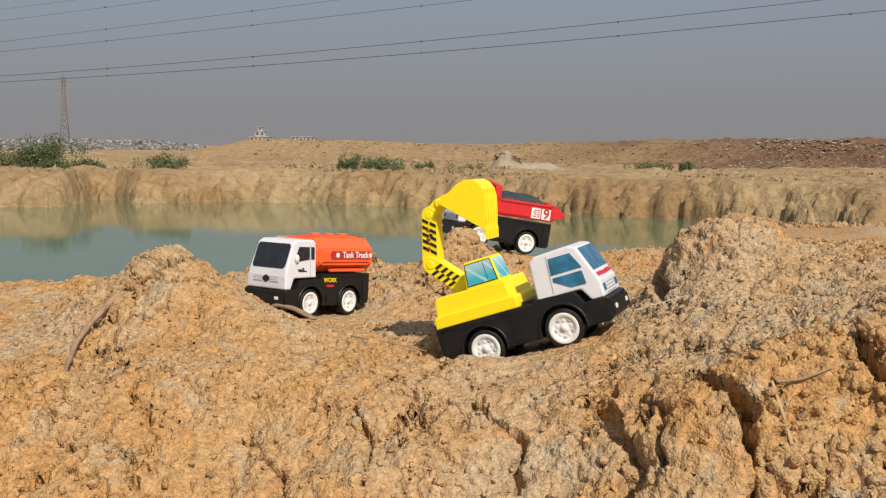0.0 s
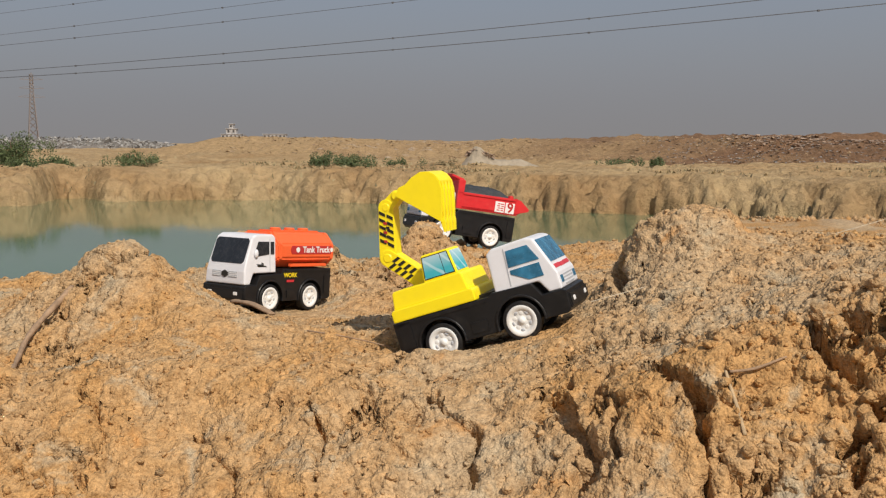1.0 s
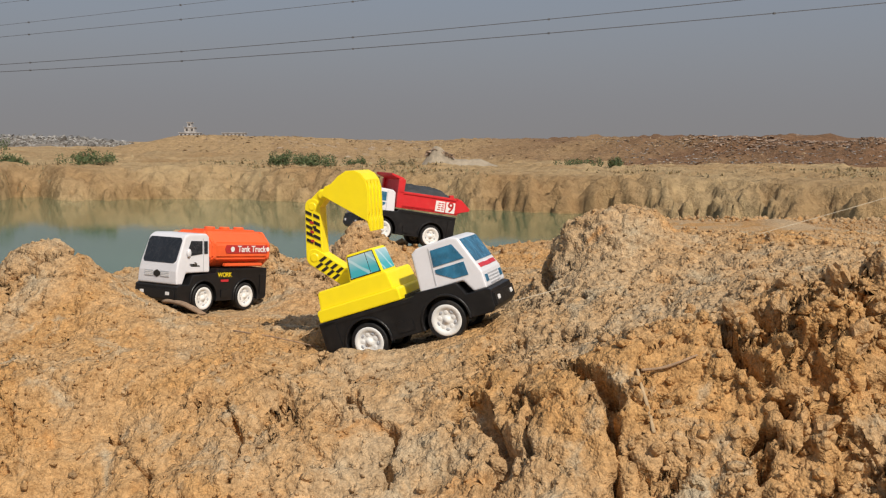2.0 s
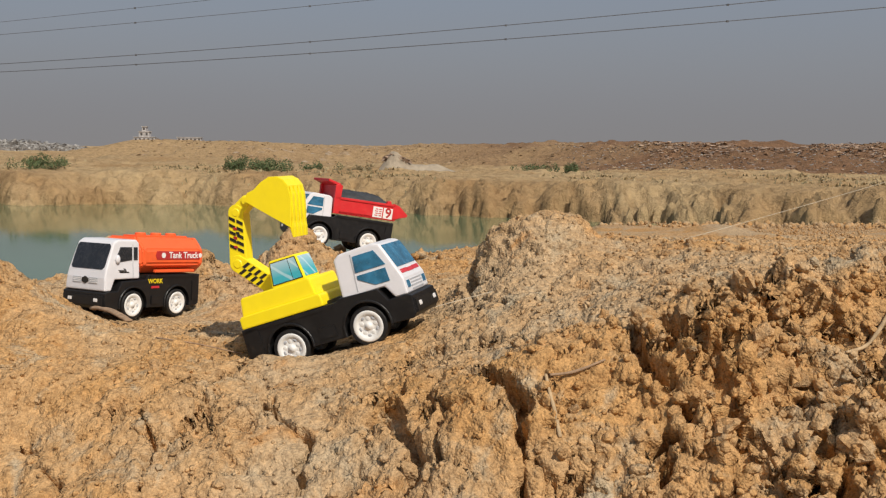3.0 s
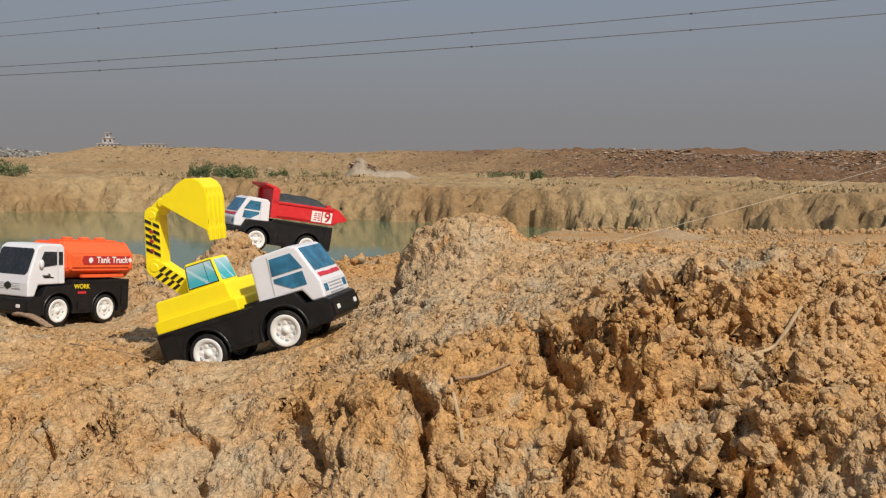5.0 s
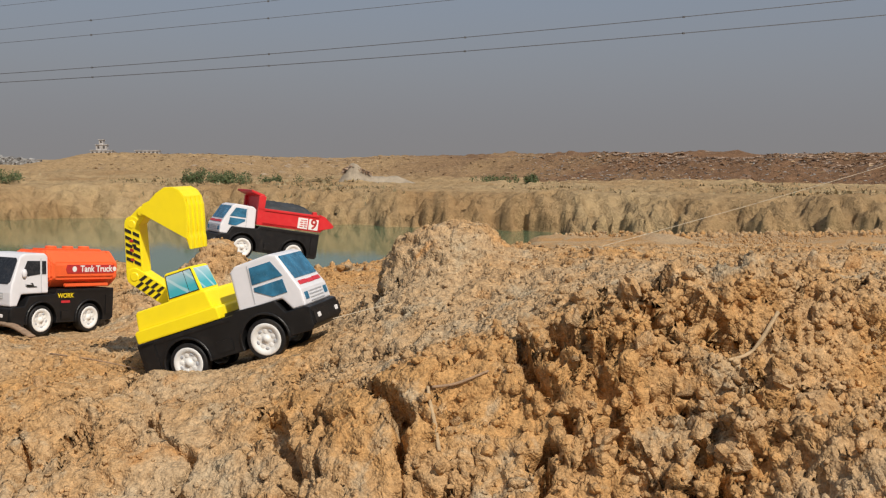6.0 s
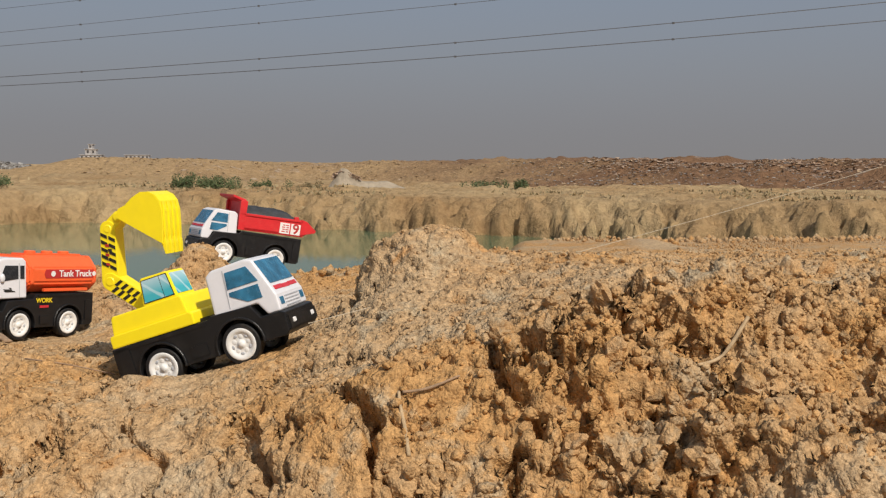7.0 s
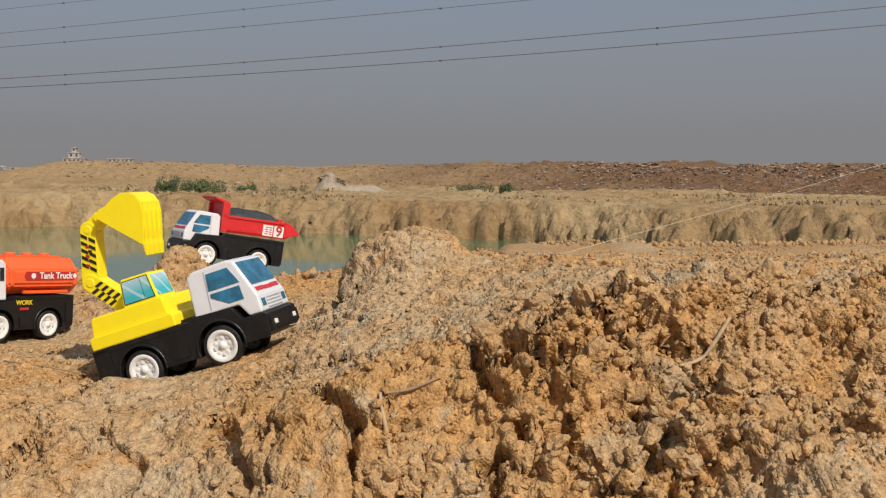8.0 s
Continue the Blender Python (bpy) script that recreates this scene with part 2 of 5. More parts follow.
def hashed(ix, iy, iz, k):
    h = (ix.astype(np.int64) * 374761393 + iy.astype(np.int64) * 668265263 + iz.astype(np.int64) * 2147483647 + k * 1274126177) & 0xFFFFFFFF
    h = ((h ^ (h >> 13)) * 1274126177) & 0xFFFFFFFF
    h = ((h ^ (h >> 16)) * 2246822519) & 0xFFFFFFFF
    return ((h ^ (h >> 15)) & 0xFFFFFF) / float(0x1000000)


def value_noise(p, scale, seed=0, octaves=4, gain=0.5):
    """Smooth noise, about -1 to 1, at points p (..., 3)."""
    out, amp = np.zeros(p.shape[:-1]), 1.0
    for o in range(octaves):
        q = p / (scale / 2 ** o) + 17.3 * o
        i = np.floor(q).astype(np.int64)
        f = q - i
        f = f * f * f * (f * (f * 6 - 15) + 10)
        acc = 0
        for dx in (0, 1):
            for dy in (0, 1):
                for dz in (0, 1):
                    w = (f[..., 0] if dx else 1 - f[..., 0]) * (f[..., 1] if dy else 1 - f[..., 1]) * (f[..., 2] if dz else 1 - f[..., 2])
                    acc = acc + w * hashed(i[..., 0] + dx, i[..., 1] + dy, i[..., 2] + dz, seed + o)
        out += amp * (acc * 2 - 1)
        amp *= gain
    return out


def cells(p, scale, seed=0, tilted=False):
    """Distances to the nearest and second nearest cell point, in cells, and the nearest cell's own random value; tilted: also a plane tipped its own way in each cell."""
    q = p / scale
    i = np.floor(q).astype(np.int64)
    f1, f2, own, tilt = np.full(p.shape[:-1], 9.0), np.full(p.shape[:-1], 9.0), np.zeros(p.shape[:-1]), np.zeros(p.shape[:-1])
    for dx in (-1, 0, 1):
        for dy in (-1, 0, 1):
            for dz in (-1, 0, 1):
                c = i + np.array([dx, dy, dz])
                o = [hashed(c[..., 0], c[..., 1], c[..., 2], seed + k) for k in (0, 1, 2)]
                d = np.sqrt(sum((c[..., k] + o[k] - q[..., k]) ** 2 for k in range(3)))
                near = d < f1
                f2 = np.where(near, f1, np.minimum(f2, d))
                own = np.where(near, hashed(c[..., 0], c[..., 1], c[..., 2], seed + 7), own)
                if tilted:
                    tip = sum((c[..., k] + o[k] - q[..., k]) * (o[(k + 1) % 3] - 0.5) for k in range(3))
                    tilt = np.where(near, tip, tilt)
                f1 = np.where(near, d, f1)
    return (f1, f2, own, tilt) if tilted else (f1, f2, own)


def smoothstep(a, b, x):
    t = np.clip((x - a) / (b - a), 0, 1)
    return t * t * (3 - 2 * t)


# ---- the clay heap ----
WATER_Z, FLAT_Z = -3.5, -1.72


def crest(x):
    """Where the heap's top ends towards the pond: behind the trucks, then far back along the plateau to the east."""
    far = np.clip(1.35 + 3.7 * (x - 0.62), 0, 12.5)
    return np.maximum(2.13 - 0.40 * smoothstep(-0.10, -0.28, x), far) + 0.04 * np.sin(9 * x) + 0.02 * np.sin(23 * x)


# mounds and hollows on the heap: x, y, spread along x and y, height
MOUNDS = (
    (-0.168, 1.345, 0.105, 0.100, 0.108), (-0.36, 1.62, 0.12, 0.14, 0.015), (-0.017, 1.235, 0.07, 0.05, 0.026),
    (0.27, 1.96, 0.12, 0.08, 0.030), (0.228, 1.82, 0.062, 0.05, 0.085),
    (0.17, 1.58, 0.15, 0.13, -0.035), (0.50, 1.98, 0.16, 0.09, 0.020), (0.12, 1.07, 0.09, 0.05, 0.010),
    (-0.09, 1.87, 0.05, 0.06, 0.075), (0.04, 1.97, 0.05, 0.05, 0.04),
    (0.67, 0.86, 0.075, 0.035, 0.020), (0.75, 0.69, 0.07, 0.055, 0.055), (0.345, 0.885, 0.04, 0.05, -0.012),
    (0.40, 1.30, 0.06, 0.10, -0.020), (0.455, 0.86, 0.025, 0.03, 0.010), (0.54, 1.21, 0.09, 0.08, 0.022), (0.625, 1.29, 0.050, 0.08, 0.018),
    (1.95, 5.0, 0.40, 0.50, 0.075), (1.45, 4.0, 0.25, 0.30, 0.03),
)
# beds in which the trucks sit: x, y, radius, level, slope along x and y
SEATS = ((0.301, 1.186, 0.105, -0.3280, 0.310, -0.092), (-0.006, 1.635, 0.130, -0.3655, -0.053, -0.073), (0.292, 1.990, 0.085, -0.2945, -0.134, -0.072))
# open fissures in the near face: depth, half width, then the points of their line
FISSURES = (
    (0.032, 0.0037, (0.410, 0.925), (0.424, 0.890), (0.429, 0.860), (0.442, 0.825), (0.436, 0.770)),
    (0.024, 0.0054, (0.336, 0.930), (0.346, 0.860), (0.338, 0.820), (0.350, 0.760)),
    (0.014, 0.0036, (0.580, 0.870), (0.602, 0.830), (0.598, 0.785), (0.618, 0.740)),
    (0.026, 0.0036, (0.550, 0.910), (0.546, 0.860), (0.553, 0.825), (0.542, 0.775), (0.530, 0.740)),
    (0.016, 0.0042, (0.690, 0.770), (0.725, 0.758), (0.765, 0.772), (0.80, 0.765)),
    (0.024, 0.0040, (0.655, 0.800), (0.648, 0.755), (0.660, 0.700)),
    (0.030, 0.0055, (0.466, 1.310), (0.462, 1.250), (0.456, 1.190)),
    (0.021, 0.0022, (0.395, 0.960), (0.372, 0.930), (0.380, 0.890), (0.368, 0.840)),
    (0.018, 0.0019, (0.230, 1.000), (0.240, 0.950), (0.268, 0.930), (0.262, 0.880)),
    (0.016, 0.0019, (0.020, 0.990), (0.045, 0.960), (0.062, 0.940), (0.050, 0.900)),
    (0.018, 0.0028, (-0.205, 1.330), (-0.226, 1.285), (-0.232, 1.230)),
    (0.019, 0.0022, (-0.205, 1.330), (-0.165, 1.318), (-0.120, 1.300)),
    (0.018, 0.0018, (-0.100, 1.030), (-0.075, 0.990), (-0.088, 0.950), (-0.060, 0.915)),
    (0.014, 0.0017, (0.120, 0.985), (0.138, 0.940), (0.128, 0.900)),
)


def seat_weight(x, y):
    return [np.exp(-(((x - sx) ** 2 + (y - sy) ** 2) / r ** 2) ** 2) for sx, sy, r, *_ in SEATS]


def heap_base(x, y):
    right = smoothstep(0.18, 0.76, x)
    top = -0.335 + 0.115 * right                         # level of the top
    foot = 1.075 - 0.075 * smoothstep(0.0, 0.14, x) - 0.105 * smoothstep(0.26, 0.40, x) - 0.015 * smoothstep(0.45, 0.7, x)
    near = np.clip(foot - y, 0, 4)
    near = np.sqrt(near * near + 0.0004) - 0.02
    z = top - near * (0.60 + 0.27 * smoothstep(0.25, 0.45, x)) - 0.06 * near ** 2
    # the plateau falls gently towards the pond
    back = np.clip(y - 1.2, 0, 14)
    fall = 0.085 * np.minimum(back, 2.7) + 0.063 * np.clip(back - 2.7, 0, 12) + 0.03 * np.clip(x - 1.2, 0, 2) * smoothstep(1.2, 2.4, y)
    z = z - (fall + 0.035 * back * smoothstep(0.75, 0.55, x)) * right
    for mx, my, sx, sy, h in MOUNDS:
        z = z + h * np.exp(-(((x - mx) / sx) ** 2 + ((y - my) / sy) ** 2))
    # a steep-sided knob
    z = z + 0.048 * np.exp(-((((x - 0.528) / 0.066) ** 2 + ((y - 1.265) / 0.075) ** 2) ** 2))
    over = np.clip(y - crest(x), 0, 50)
    z = z - (np.sqrt(over * over + 0.02) - 0.1414) * 0.95
    z = z - 0.5 * np.clip(-x - 0.75, 0, 50) ** 1.2
    for w, (sx, sy, r, level, ax, ay) in zip(seat_weight(x, y), SEATS):
        z = z + w * (level + ax * (x - sx) + ay * (y - sy) - z)
    z = z + 0.013 * np.exp(-(((x - 0.235) / 0.050) ** 2 + ((y - 1.095) / 0.034) ** 2))   # lip before the excavator's bed
    return np.maximum(z, -4.4)


def grid_normals(pts):
    n = np.cross(np.gradient(pts, axis=1), np.gradient(pts, axis=0))
    n = n / np.maximum(np.linalg.norm(n, axis=-1, keepdims=True), 1e-12) + np.array([0, -0.15, 0.25])
    return n / np.maximum(np.linalg.norm(n, axis=-1, keepdims=True), 1e-12)


def lumps(p, scale, seed, height, crevice):
    """Angular lumps with broken, tipped faces that meet in narrow crevices."""
    f1, f2, own, tilt = cells(p, scale, seed, tilted=True)
    edge = f2 - f1
    rise = 0.9 * (own - 0.45) * smoothstep(0.0, 0.22, edge) + 0.14 * smoothstep(0.0, 0.4, edge) - 0.1 + 2.2 * tilt * smoothstep(0.0, 0.12, edge)
    return height * rise - crevice * (1 - smoothstep(0.0, 0.13, edge))


def vector_noise(pts, scale, seed, octaves, gain=0.6):
    return np.stack([value_noise(pts, scale, seed + k, octaves, gain) for k in range(3)], -1)


def fissures(x, y, wob):
    """Depth of the open fissures at x, y; wob makes their edges ragged."""
    out = np.zeros(x.shape)
    for depth, half, *line in FISSURES:
        best = np.full(x.shape, 9.0)
        for (x0, y0), (x1, y1) in zip(line, line[1:]):
            t = np.clip(((x - x0) * (x1 - x0) + (y - y0) * (y1 - y0)) / ((x1 - x0) ** 2 + (y1 - y0) ** 2), 0, 1)
            best = np.minimum(best, np.hypot(x - x0 - t * (x1 - x0), y - y0 - t * (y1 - y0)))
        out = np.maximum(out, depth * (1 - smoothstep(0.5 * half, 1.6 * half, best + wob)))
    return out


def heap_detail(pts):
    """Fissures and shrinkage cracks first, then clods, chips and crumbs on the broken faces."""
    x, y = pts[..., 0], pts[..., 1]
    fade = smoothstep(13, 6.0, y) * smoothstep(-4, -1.2, x) * smoothstep(7.5, 4.2, x)
    fine = smoothstep(2.6, 2.1, y) * smoothstep(-0.9, -0.5, x) * smoothstep(1.45, 1.15, x)
    calm = (1 - 0.75 * np.clip(sum(seat_weight(x, y)), 0, 1)) * fade
    wide = value_noise(pts, 0.2, 40, 3)
    crumbly = smoothstep(0.42, 0.72, x + 0.10 * wide + 0.5 * np.clip(0.86 - y, -0.1, 0.2))
    knob = np.exp(-(((x - 0.530) / 0.09) ** 2 + ((y - 1.25) / 0.11) ** 2) ** 2)
    plateau = smoothstep(0.88, 1.00, y + 0.06 * wide) * smoothstep(0.46, 0.60, x) * (1 - knob)
    rough = np.maximum(crumbly, 0.55 * knob) * (1 - 0.90 * plateau)
    ragged = vector_noise(pts, 0.05, 50, 4)
    # broad swells, blocks and the cracks between them
    d = 0.012 * value_noise(pts, 0.25, 1, 3) + 0.004 * value_noise(pts, 0.07, 2, 3)
    gaps = smoothstep(-0.32, 0.12, value_noise(pts, 0.20, 21, 2))
    d += 0.045 * value_noise(pts, 1.1, 3, 3) * smoothstep(1.7, 3.2, y)
    f1, f2, own, tilt = cells(pts + 0.022 * ragged, 0.095, 11, tilted=True)
    edge = f2 - f1
    d += (0.010 * (own - 0.5) * smoothstep(0, 0.12, edge) + 0.003 * smoothstep(0, 0.5, edge) + 0.014 * tilt * smoothstep(0, 0.1, edge)) * (0.5 + 0.9 * rough) * (1 - 0.7 * plateau) * fine
    d -= gaps * (0.017 + 0.005 * rough) * (1 - plateau) * (1 - smoothstep(0.0, 0.040 + 0.040 * rough, edge)) * fine
    f1, f2, own = cells(pts + 0.014 * ragged, 0.050, 12)
    thin = smoothstep(-0.15, 0.3, value_noise(pts, 0.16, 22, 2))
    d -= thin * (0.0070 + 0.004 * rough) * (1 - 0.8 * plateau) * (1 - smoothstep(0.0, 0.065 + 0.05 * rough, f2 - f1)) * fine
    d += (0.007 * rough + 0.0020) * (own - 0.4) * smoothstep(0, 0.25, f2 - f1) * (1 - 0.6 * plateau) * fine
    d += 0.006 * rough * fine
    d -= fissures(x + 0.010 * ragged[..., 1], y + 0.006 * ragged[..., 2], 0.003 * ragged[..., 0]) * fine
    pts = pts + grid_normals(pts) * (d * calm)[..., None] + ragged * (0.0050 * calm * fine * (0.35 + 0.65 * rough))[..., None]
    # clods
    wob = vector_noise(pts, 0.018, 90, 3)
    chip = smoothstep(-0.05, 0.45, value_noise(pts, 0.09, 62, 3))
    much = np.clip(0.06 + 0.26 * chip + 0.80 * rough, 0, 1)
    d = lumps(pts + 0.010 * wob, 0.030, 13, 0.0074, 0.0034) * much * (0.35 + 0.65 * rough) * (1 - 0.55 * plateau)
    d += 0.0034 * value_noise(pts, 0.04, 5, 5, 0.62)
    pts = pts + grid_normals(pts) * (d * calm * fine)[..., None]
    # chips and crumbs
    pick = smoothstep(-0.1, 0.5, value_noise(pts, 0.06, 61, 3))
    d = lumps(pts + 0.005 * wob, 0.0135, 14, 0.0036, 0.0012) * np.clip(0.14 + 0.40 * pick + 0.5 * rough, 0, 1) * (1 - 0.3 * plateau)
    d += lumps(pts + 0.003 * wob, 0.0070, 15, 0.0021, 0.0006) * (0.35 + 0.5 * pick) + 0.0013 * value_noise(pts, 0.012, 8, 3, 0.65)
    return pts + grid_normals(pts) * (d * fine * (0.4 + 0.6 * calm))[..., None] + wob * (0.0016 * fine * calm)[..., None]


def spread(a, b, step, out_a, out_b, growth=1.12):
    """Coordinates dense between a and b, wider and wider out to out_a and out_b."""
    mid = list(np.arange(a, b, step))
    s, v, lo = step, a, []
    while v > out_a:
        s *= growth
        v -= s
        lo.append(v)
    s, v, hi = step, mid[-1], []
    while v < out_b:
        s *= growth
        v += s
        hi.append(v)
    return np.array(lo[::-1] + mid + hi)


heap = grid_object("ground", spread(-0.40, 1.10, 0.0020, -14, 14, 1.045), spread(0.58, 2.05, 0.0021, -8, 14, 1.045), heap_base, CLAY, bend=heap_detail)
tagged(heap, "heap of dry cracked tan clay with ochre patches above the pond", "ground", kind="structure")


def clod_mesh(name, seed, sub, rough=0.50):
    """A broken clay clod of radius 1."""
    bm = bmesh.new()
    bmesh.ops.create_icosphere(bm, subdivisions=sub, radius=1.0)
    co = np.array([v.co[:] for v in bm.verts])
    k = 1 + rough * value_noise(co + 13.7 * seed, 1.1, seed, 3) + 0.9 * rough * (cells(co + 5.0 * seed, 0.8, seed)[2] - 0.5) + 0.12 * value_noise(co + 3.0 * seed, 0.3, seed, 2)
    for v, f in zip(bm.verts, k):
        v.co *= f
        v.co.z *= 0.75
    me = bpy.data.meshes.new(name)
    bm.to_mesh(me)
    bm.free()
    me.materials.append(CLOD)
    return me


heap_points = np.empty(len(heap.data.vertices) * 3)
heap.data.vertices.foreach_get("co", heap_points)
heap_points = heap_points.reshape(-1, 3)
free = np.array(seat_weight(heap_points[:, 0], heap_points[:, 1])).sum(0) < 0.12
inside = (heap_points[:, 0] > -0.45) & (heap_points[:, 0] < 1.25) & (heap_points[:, 1] > 0.56) & (heap_points[:, 1] < 2.0)
spots = heap_points[free & inside]
rng = np.random.default_rng(7)
loose = smoothstep(0.38, 0.72, spots[:, 0] + 0.5 * np.clip(0.86 - spots[:, 1], -0.1, 0.2)) * (0.30 + 0.70 * smoothstep(1.00, 0.85, spots[:, 1])) + 0.06
order = rng.permutation(len(spots))
order = order[rng.random(len(order)) < loose[order]]
CLODS = [clod_mesh("clay_clod", k + 1, 3) for k in range(9)]
near_order = [i for i in order[:1200] if spots[i, 1] < 1.0 or rng.random() < 0.12][:280]
for k, i in enumerate(near_order):
    c = new("clay_clod", CLODS[k % 9])
    r = float(0.0035 + 0.0100 * rng.random() ** 2.6)
    c.matrix_world = Matrix.Translation(spots[i] + (0, 0, 0.05 * r)) @ Euler(rng.uniform(-3, 3, 3)).to_matrix().to_4x4() @ Matrix.Diagonal((r * rng.uniform(0.8, 1.3), r, r * rng.uniform(0.8, 1.2), 1))
    tagged(c, "dry tan clay clod lying on the heap", "clod", "clay clods")


def crumbs(where, low, high, seed, shrink=0.0):
    """Small angular crumbs of clay strewn over the heap."""
    r_ = np.random.default_rng(seed)
    bm = bmesh.new()
    bmesh.ops.create_icosphere(bm, subdivisions=1, radius=1.0)
    unit = np.array([v.co[:] for v in bm.verts])
    tris = np.array([[v.index for v in f.verts] for f in bm.faces])
    bm.free()
    n = len(where)
    size = low + (high - low) * r_.random((n, 1, 1)) ** 2.5
    size = size * (1 - shrink * smoothstep(0.88, 1.02, where[:, 1]))[:, None, None]
    q = unit[None] * (1 + r_.uniform(-0.30, 0.30, (n, len(unit), 1))) * r_.uniform(0.6, 1.2, (n, 1, 3)) * size + where[:, None] + np.array([0, 0, 0.3]) * size
    faces = tris[None] + (np.arange(n) * len(unit))[:, None, None]
    me = bpy.data.meshes.new("clay_crumbs")
    me.from_pydata(q.reshape(-1, 3).tolist(), [], faces.reshape(-1, 3).tolist())
    me.polygons.foreach_set("use_smooth", np.full(len(me.polygons), True))
    me.materials.append(CLAY)
    return new("clay_crumbs", me)


tagged(crumbs(spots[order[280:9800]], 0.0014, 0.0066, 3, 0.5), "small crumbs of dry clay strewn over the heap", "clay", kind="stuff")
fine_spots = spots[rng.permutation(len(spots))[:15000]]
tagged(crumbs(fine_spots, 0.0009, 0.0034, 4), "fine crumbs of dry clay over the heap", "clay", kind="stuff")

bench = np.stack([rng.uniform(0.3, 7.0, 26000), 1.3 + 10.5 * rng.random(26000) ** 2.2, np.zeros(26000)], -1)
bench = bench[(bench[:, 1] < crest(bench[:, 0]) + 0.1) & ((bench[:, 0] > 1.1) | (bench[:, 1] > 1.9)) & (bench[:, 0] < 0.9 + 0.6 * bench[:, 1])]
bench[:, 2] = heap_base(bench[:, 0], bench[:, 1])
tagged(crumbs(bench, 0.0025, 0.013, 5), "clay crumbs strewn over the plateau behind the heap", "clay", kind="stuff")


rim = np.stack([rng.uniform(2.6, 9.5, 900), rng.normal(11.2, 0.8, 900), np.zeros(900)], -1)
rim = rim[rim[:, 1] < crest(rim[:, 0]) + 0.2]
rim[:, 2] = heap_base(rim[:, 0], rim[:, 1])
tagged(crumbs(rim, 0.008, 0.050, 6), "larger clods along the far rim of the plateau", "clay", kind="stuff")


def ground_at(x, y):
    """Height of the heap's surface."""
    near = (heap_points[:, 0] - x) ** 2 + (heap_points[:, 1] - y) ** 2 < 0.008 ** 2
    return float(np.percentile(heap_points[near, 2], 65))


def twig(name, label, mat, path, r0, r1, flat=1.0, seed=1):
    """A bent stick: points (x, y, lift over the ground), tapering from r0 to r1."""
    rng_ = random.Random(seed)
    pts = [Vector((x, y, ground_at(x, y) + lift)) for x, y, lift in path]
    fine_pts = []
    for k in range(len(pts) - 1):
        p0, p1, p2, p3 = pts[max(k - 1, 0)], pts[k], pts[k + 1], pts[min(k + 2, len(pts) - 1)]
        for i in range(6):
            t = i / 6
            fine_pts.append(0.5 * ((2 * p1) + (p2 - p0) * t + (2 * p0 - 5 * p1 + 4 * p2 - p3) * t * t + (3 * p1 - p0 - 3 * p2 + p3) * t ** 3))
    fine_pts.append(pts[-1])
    bm = bmesh.new()
    rings = []
    for k, p in enumerate(fine_pts):
        d = (fine_pts[min(k + 1, len(fine_pts) - 1)] - fine_pts[max(k - 1, 0)]).normalized()
        u = d.cross(Vector((0, 0, 1))).normalized()
        w = u.cross(d)
        r = (r0 + (r1 - r0) * k / (len(fine_pts) - 1)) * rng_.uniform(0.85, 1.15)
        rings.append([bm.verts.new(p + (u * math.cos(a) + w * math.sin(a) * flat) * r) for a in [6.28318 * i / 8 for i in range(8)]])
    for a, b in zip(rings, rings[1:]):
        for i in range(8):
            bm.faces.new((a[i], a[(i + 1) % 8], b[(i + 1) % 8], b[i]))
    bm.faces.new(rings[0][::-1])
    bm.faces.new(rings[-1])
    return tagged(part(name, bm, mat, smooth=True), label, name.replace("_", " "))


twig("root", "dry brown root arching out of the clay", BARK, ((-0.200, 1.300, -0.002), (-0.214, 1.265, 0.012), (-0.221, 1.210, 0.014), (-0.212, 1.150, 0.009), (-0.194, 1.090, -0.002)), 0.0044, 0.0022)
twig("bark_strip", "flat strip of dry bark on the clay beside the tank truck", BARK, ((-0.052, 1.560, 0.016), (-0.016, 1.496, 0.016), (0.022, 1.432, 0.006)), 0.0072, 0.0055, 0.4, 2)
twig("straw", "pale dry straw stalk lying on the clay", STRAW, ((0.463, 0.851, 0.003), (0.463, 0.838, 0.003), (0.465, 0.824, 0.003), (0.466, 0.808, 0.001)), 0.0014, 0.0016, 0.6, 3)
twig("twig", "thin reddish twig lying on the clay", BARK, ((0.466, 0.850, 0.003), (0.486, 0.850, 0.004), (0.512, 0.852, 0.003)), 0.0014, 0.0010, 1.0, 4)
twig("twig", "grey-brown dry stick among the clods", STRAW, ((0.690, 0.800, 0.006), (0.715, 0.811, 0.005), (0.742, 0.825, 0.006)), 0.0012, 0.0018, 1.0, 5)
twig("twig", "thin dry grass stem lying on the clay", BARK, ((0.090, 1.235, 0.002), (0.140, 1.215, 0.004), (0.190, 1.205, 0.002)), 0.0010, 0.0007, 1.0, 6)
twig("straw", "short pale straw stalk on the slope", STRAW, ((-0.05, 0.930, 0.002), (-0.046, 0.905, 0.004), (-0.044, 0.880, 0.002)), 0.0014, 0.0012, 1.0, 7)


# ---- pond, far shore, embankment ----
def shoreline(x):
    """Distance of the far shore along y: a headland to the west, a bay, then nearer and nearer to the east."""
    y = 61 - 0.72 * np.clip(x + 8, 0, 60) + 0.004 * np.clip(x + 8, 0, 48) ** 2
    y = y - 8.0 * smoothstep(-19.2, -21.6, x) + 3.5 * smoothstep(-16.6, -18.4, x) - 1.5 * smoothstep(-13.2, -14.6, x)
    return y + 0.30 * np.sin(x * 0.7) + 0.25 * np.sin(x * 1.7 + 1)


def embankment_foot(x):
    return 96 - 1.05 * np.clip(x - 4, 0, 45) + 1.5 * np.sin(x * 0.2)


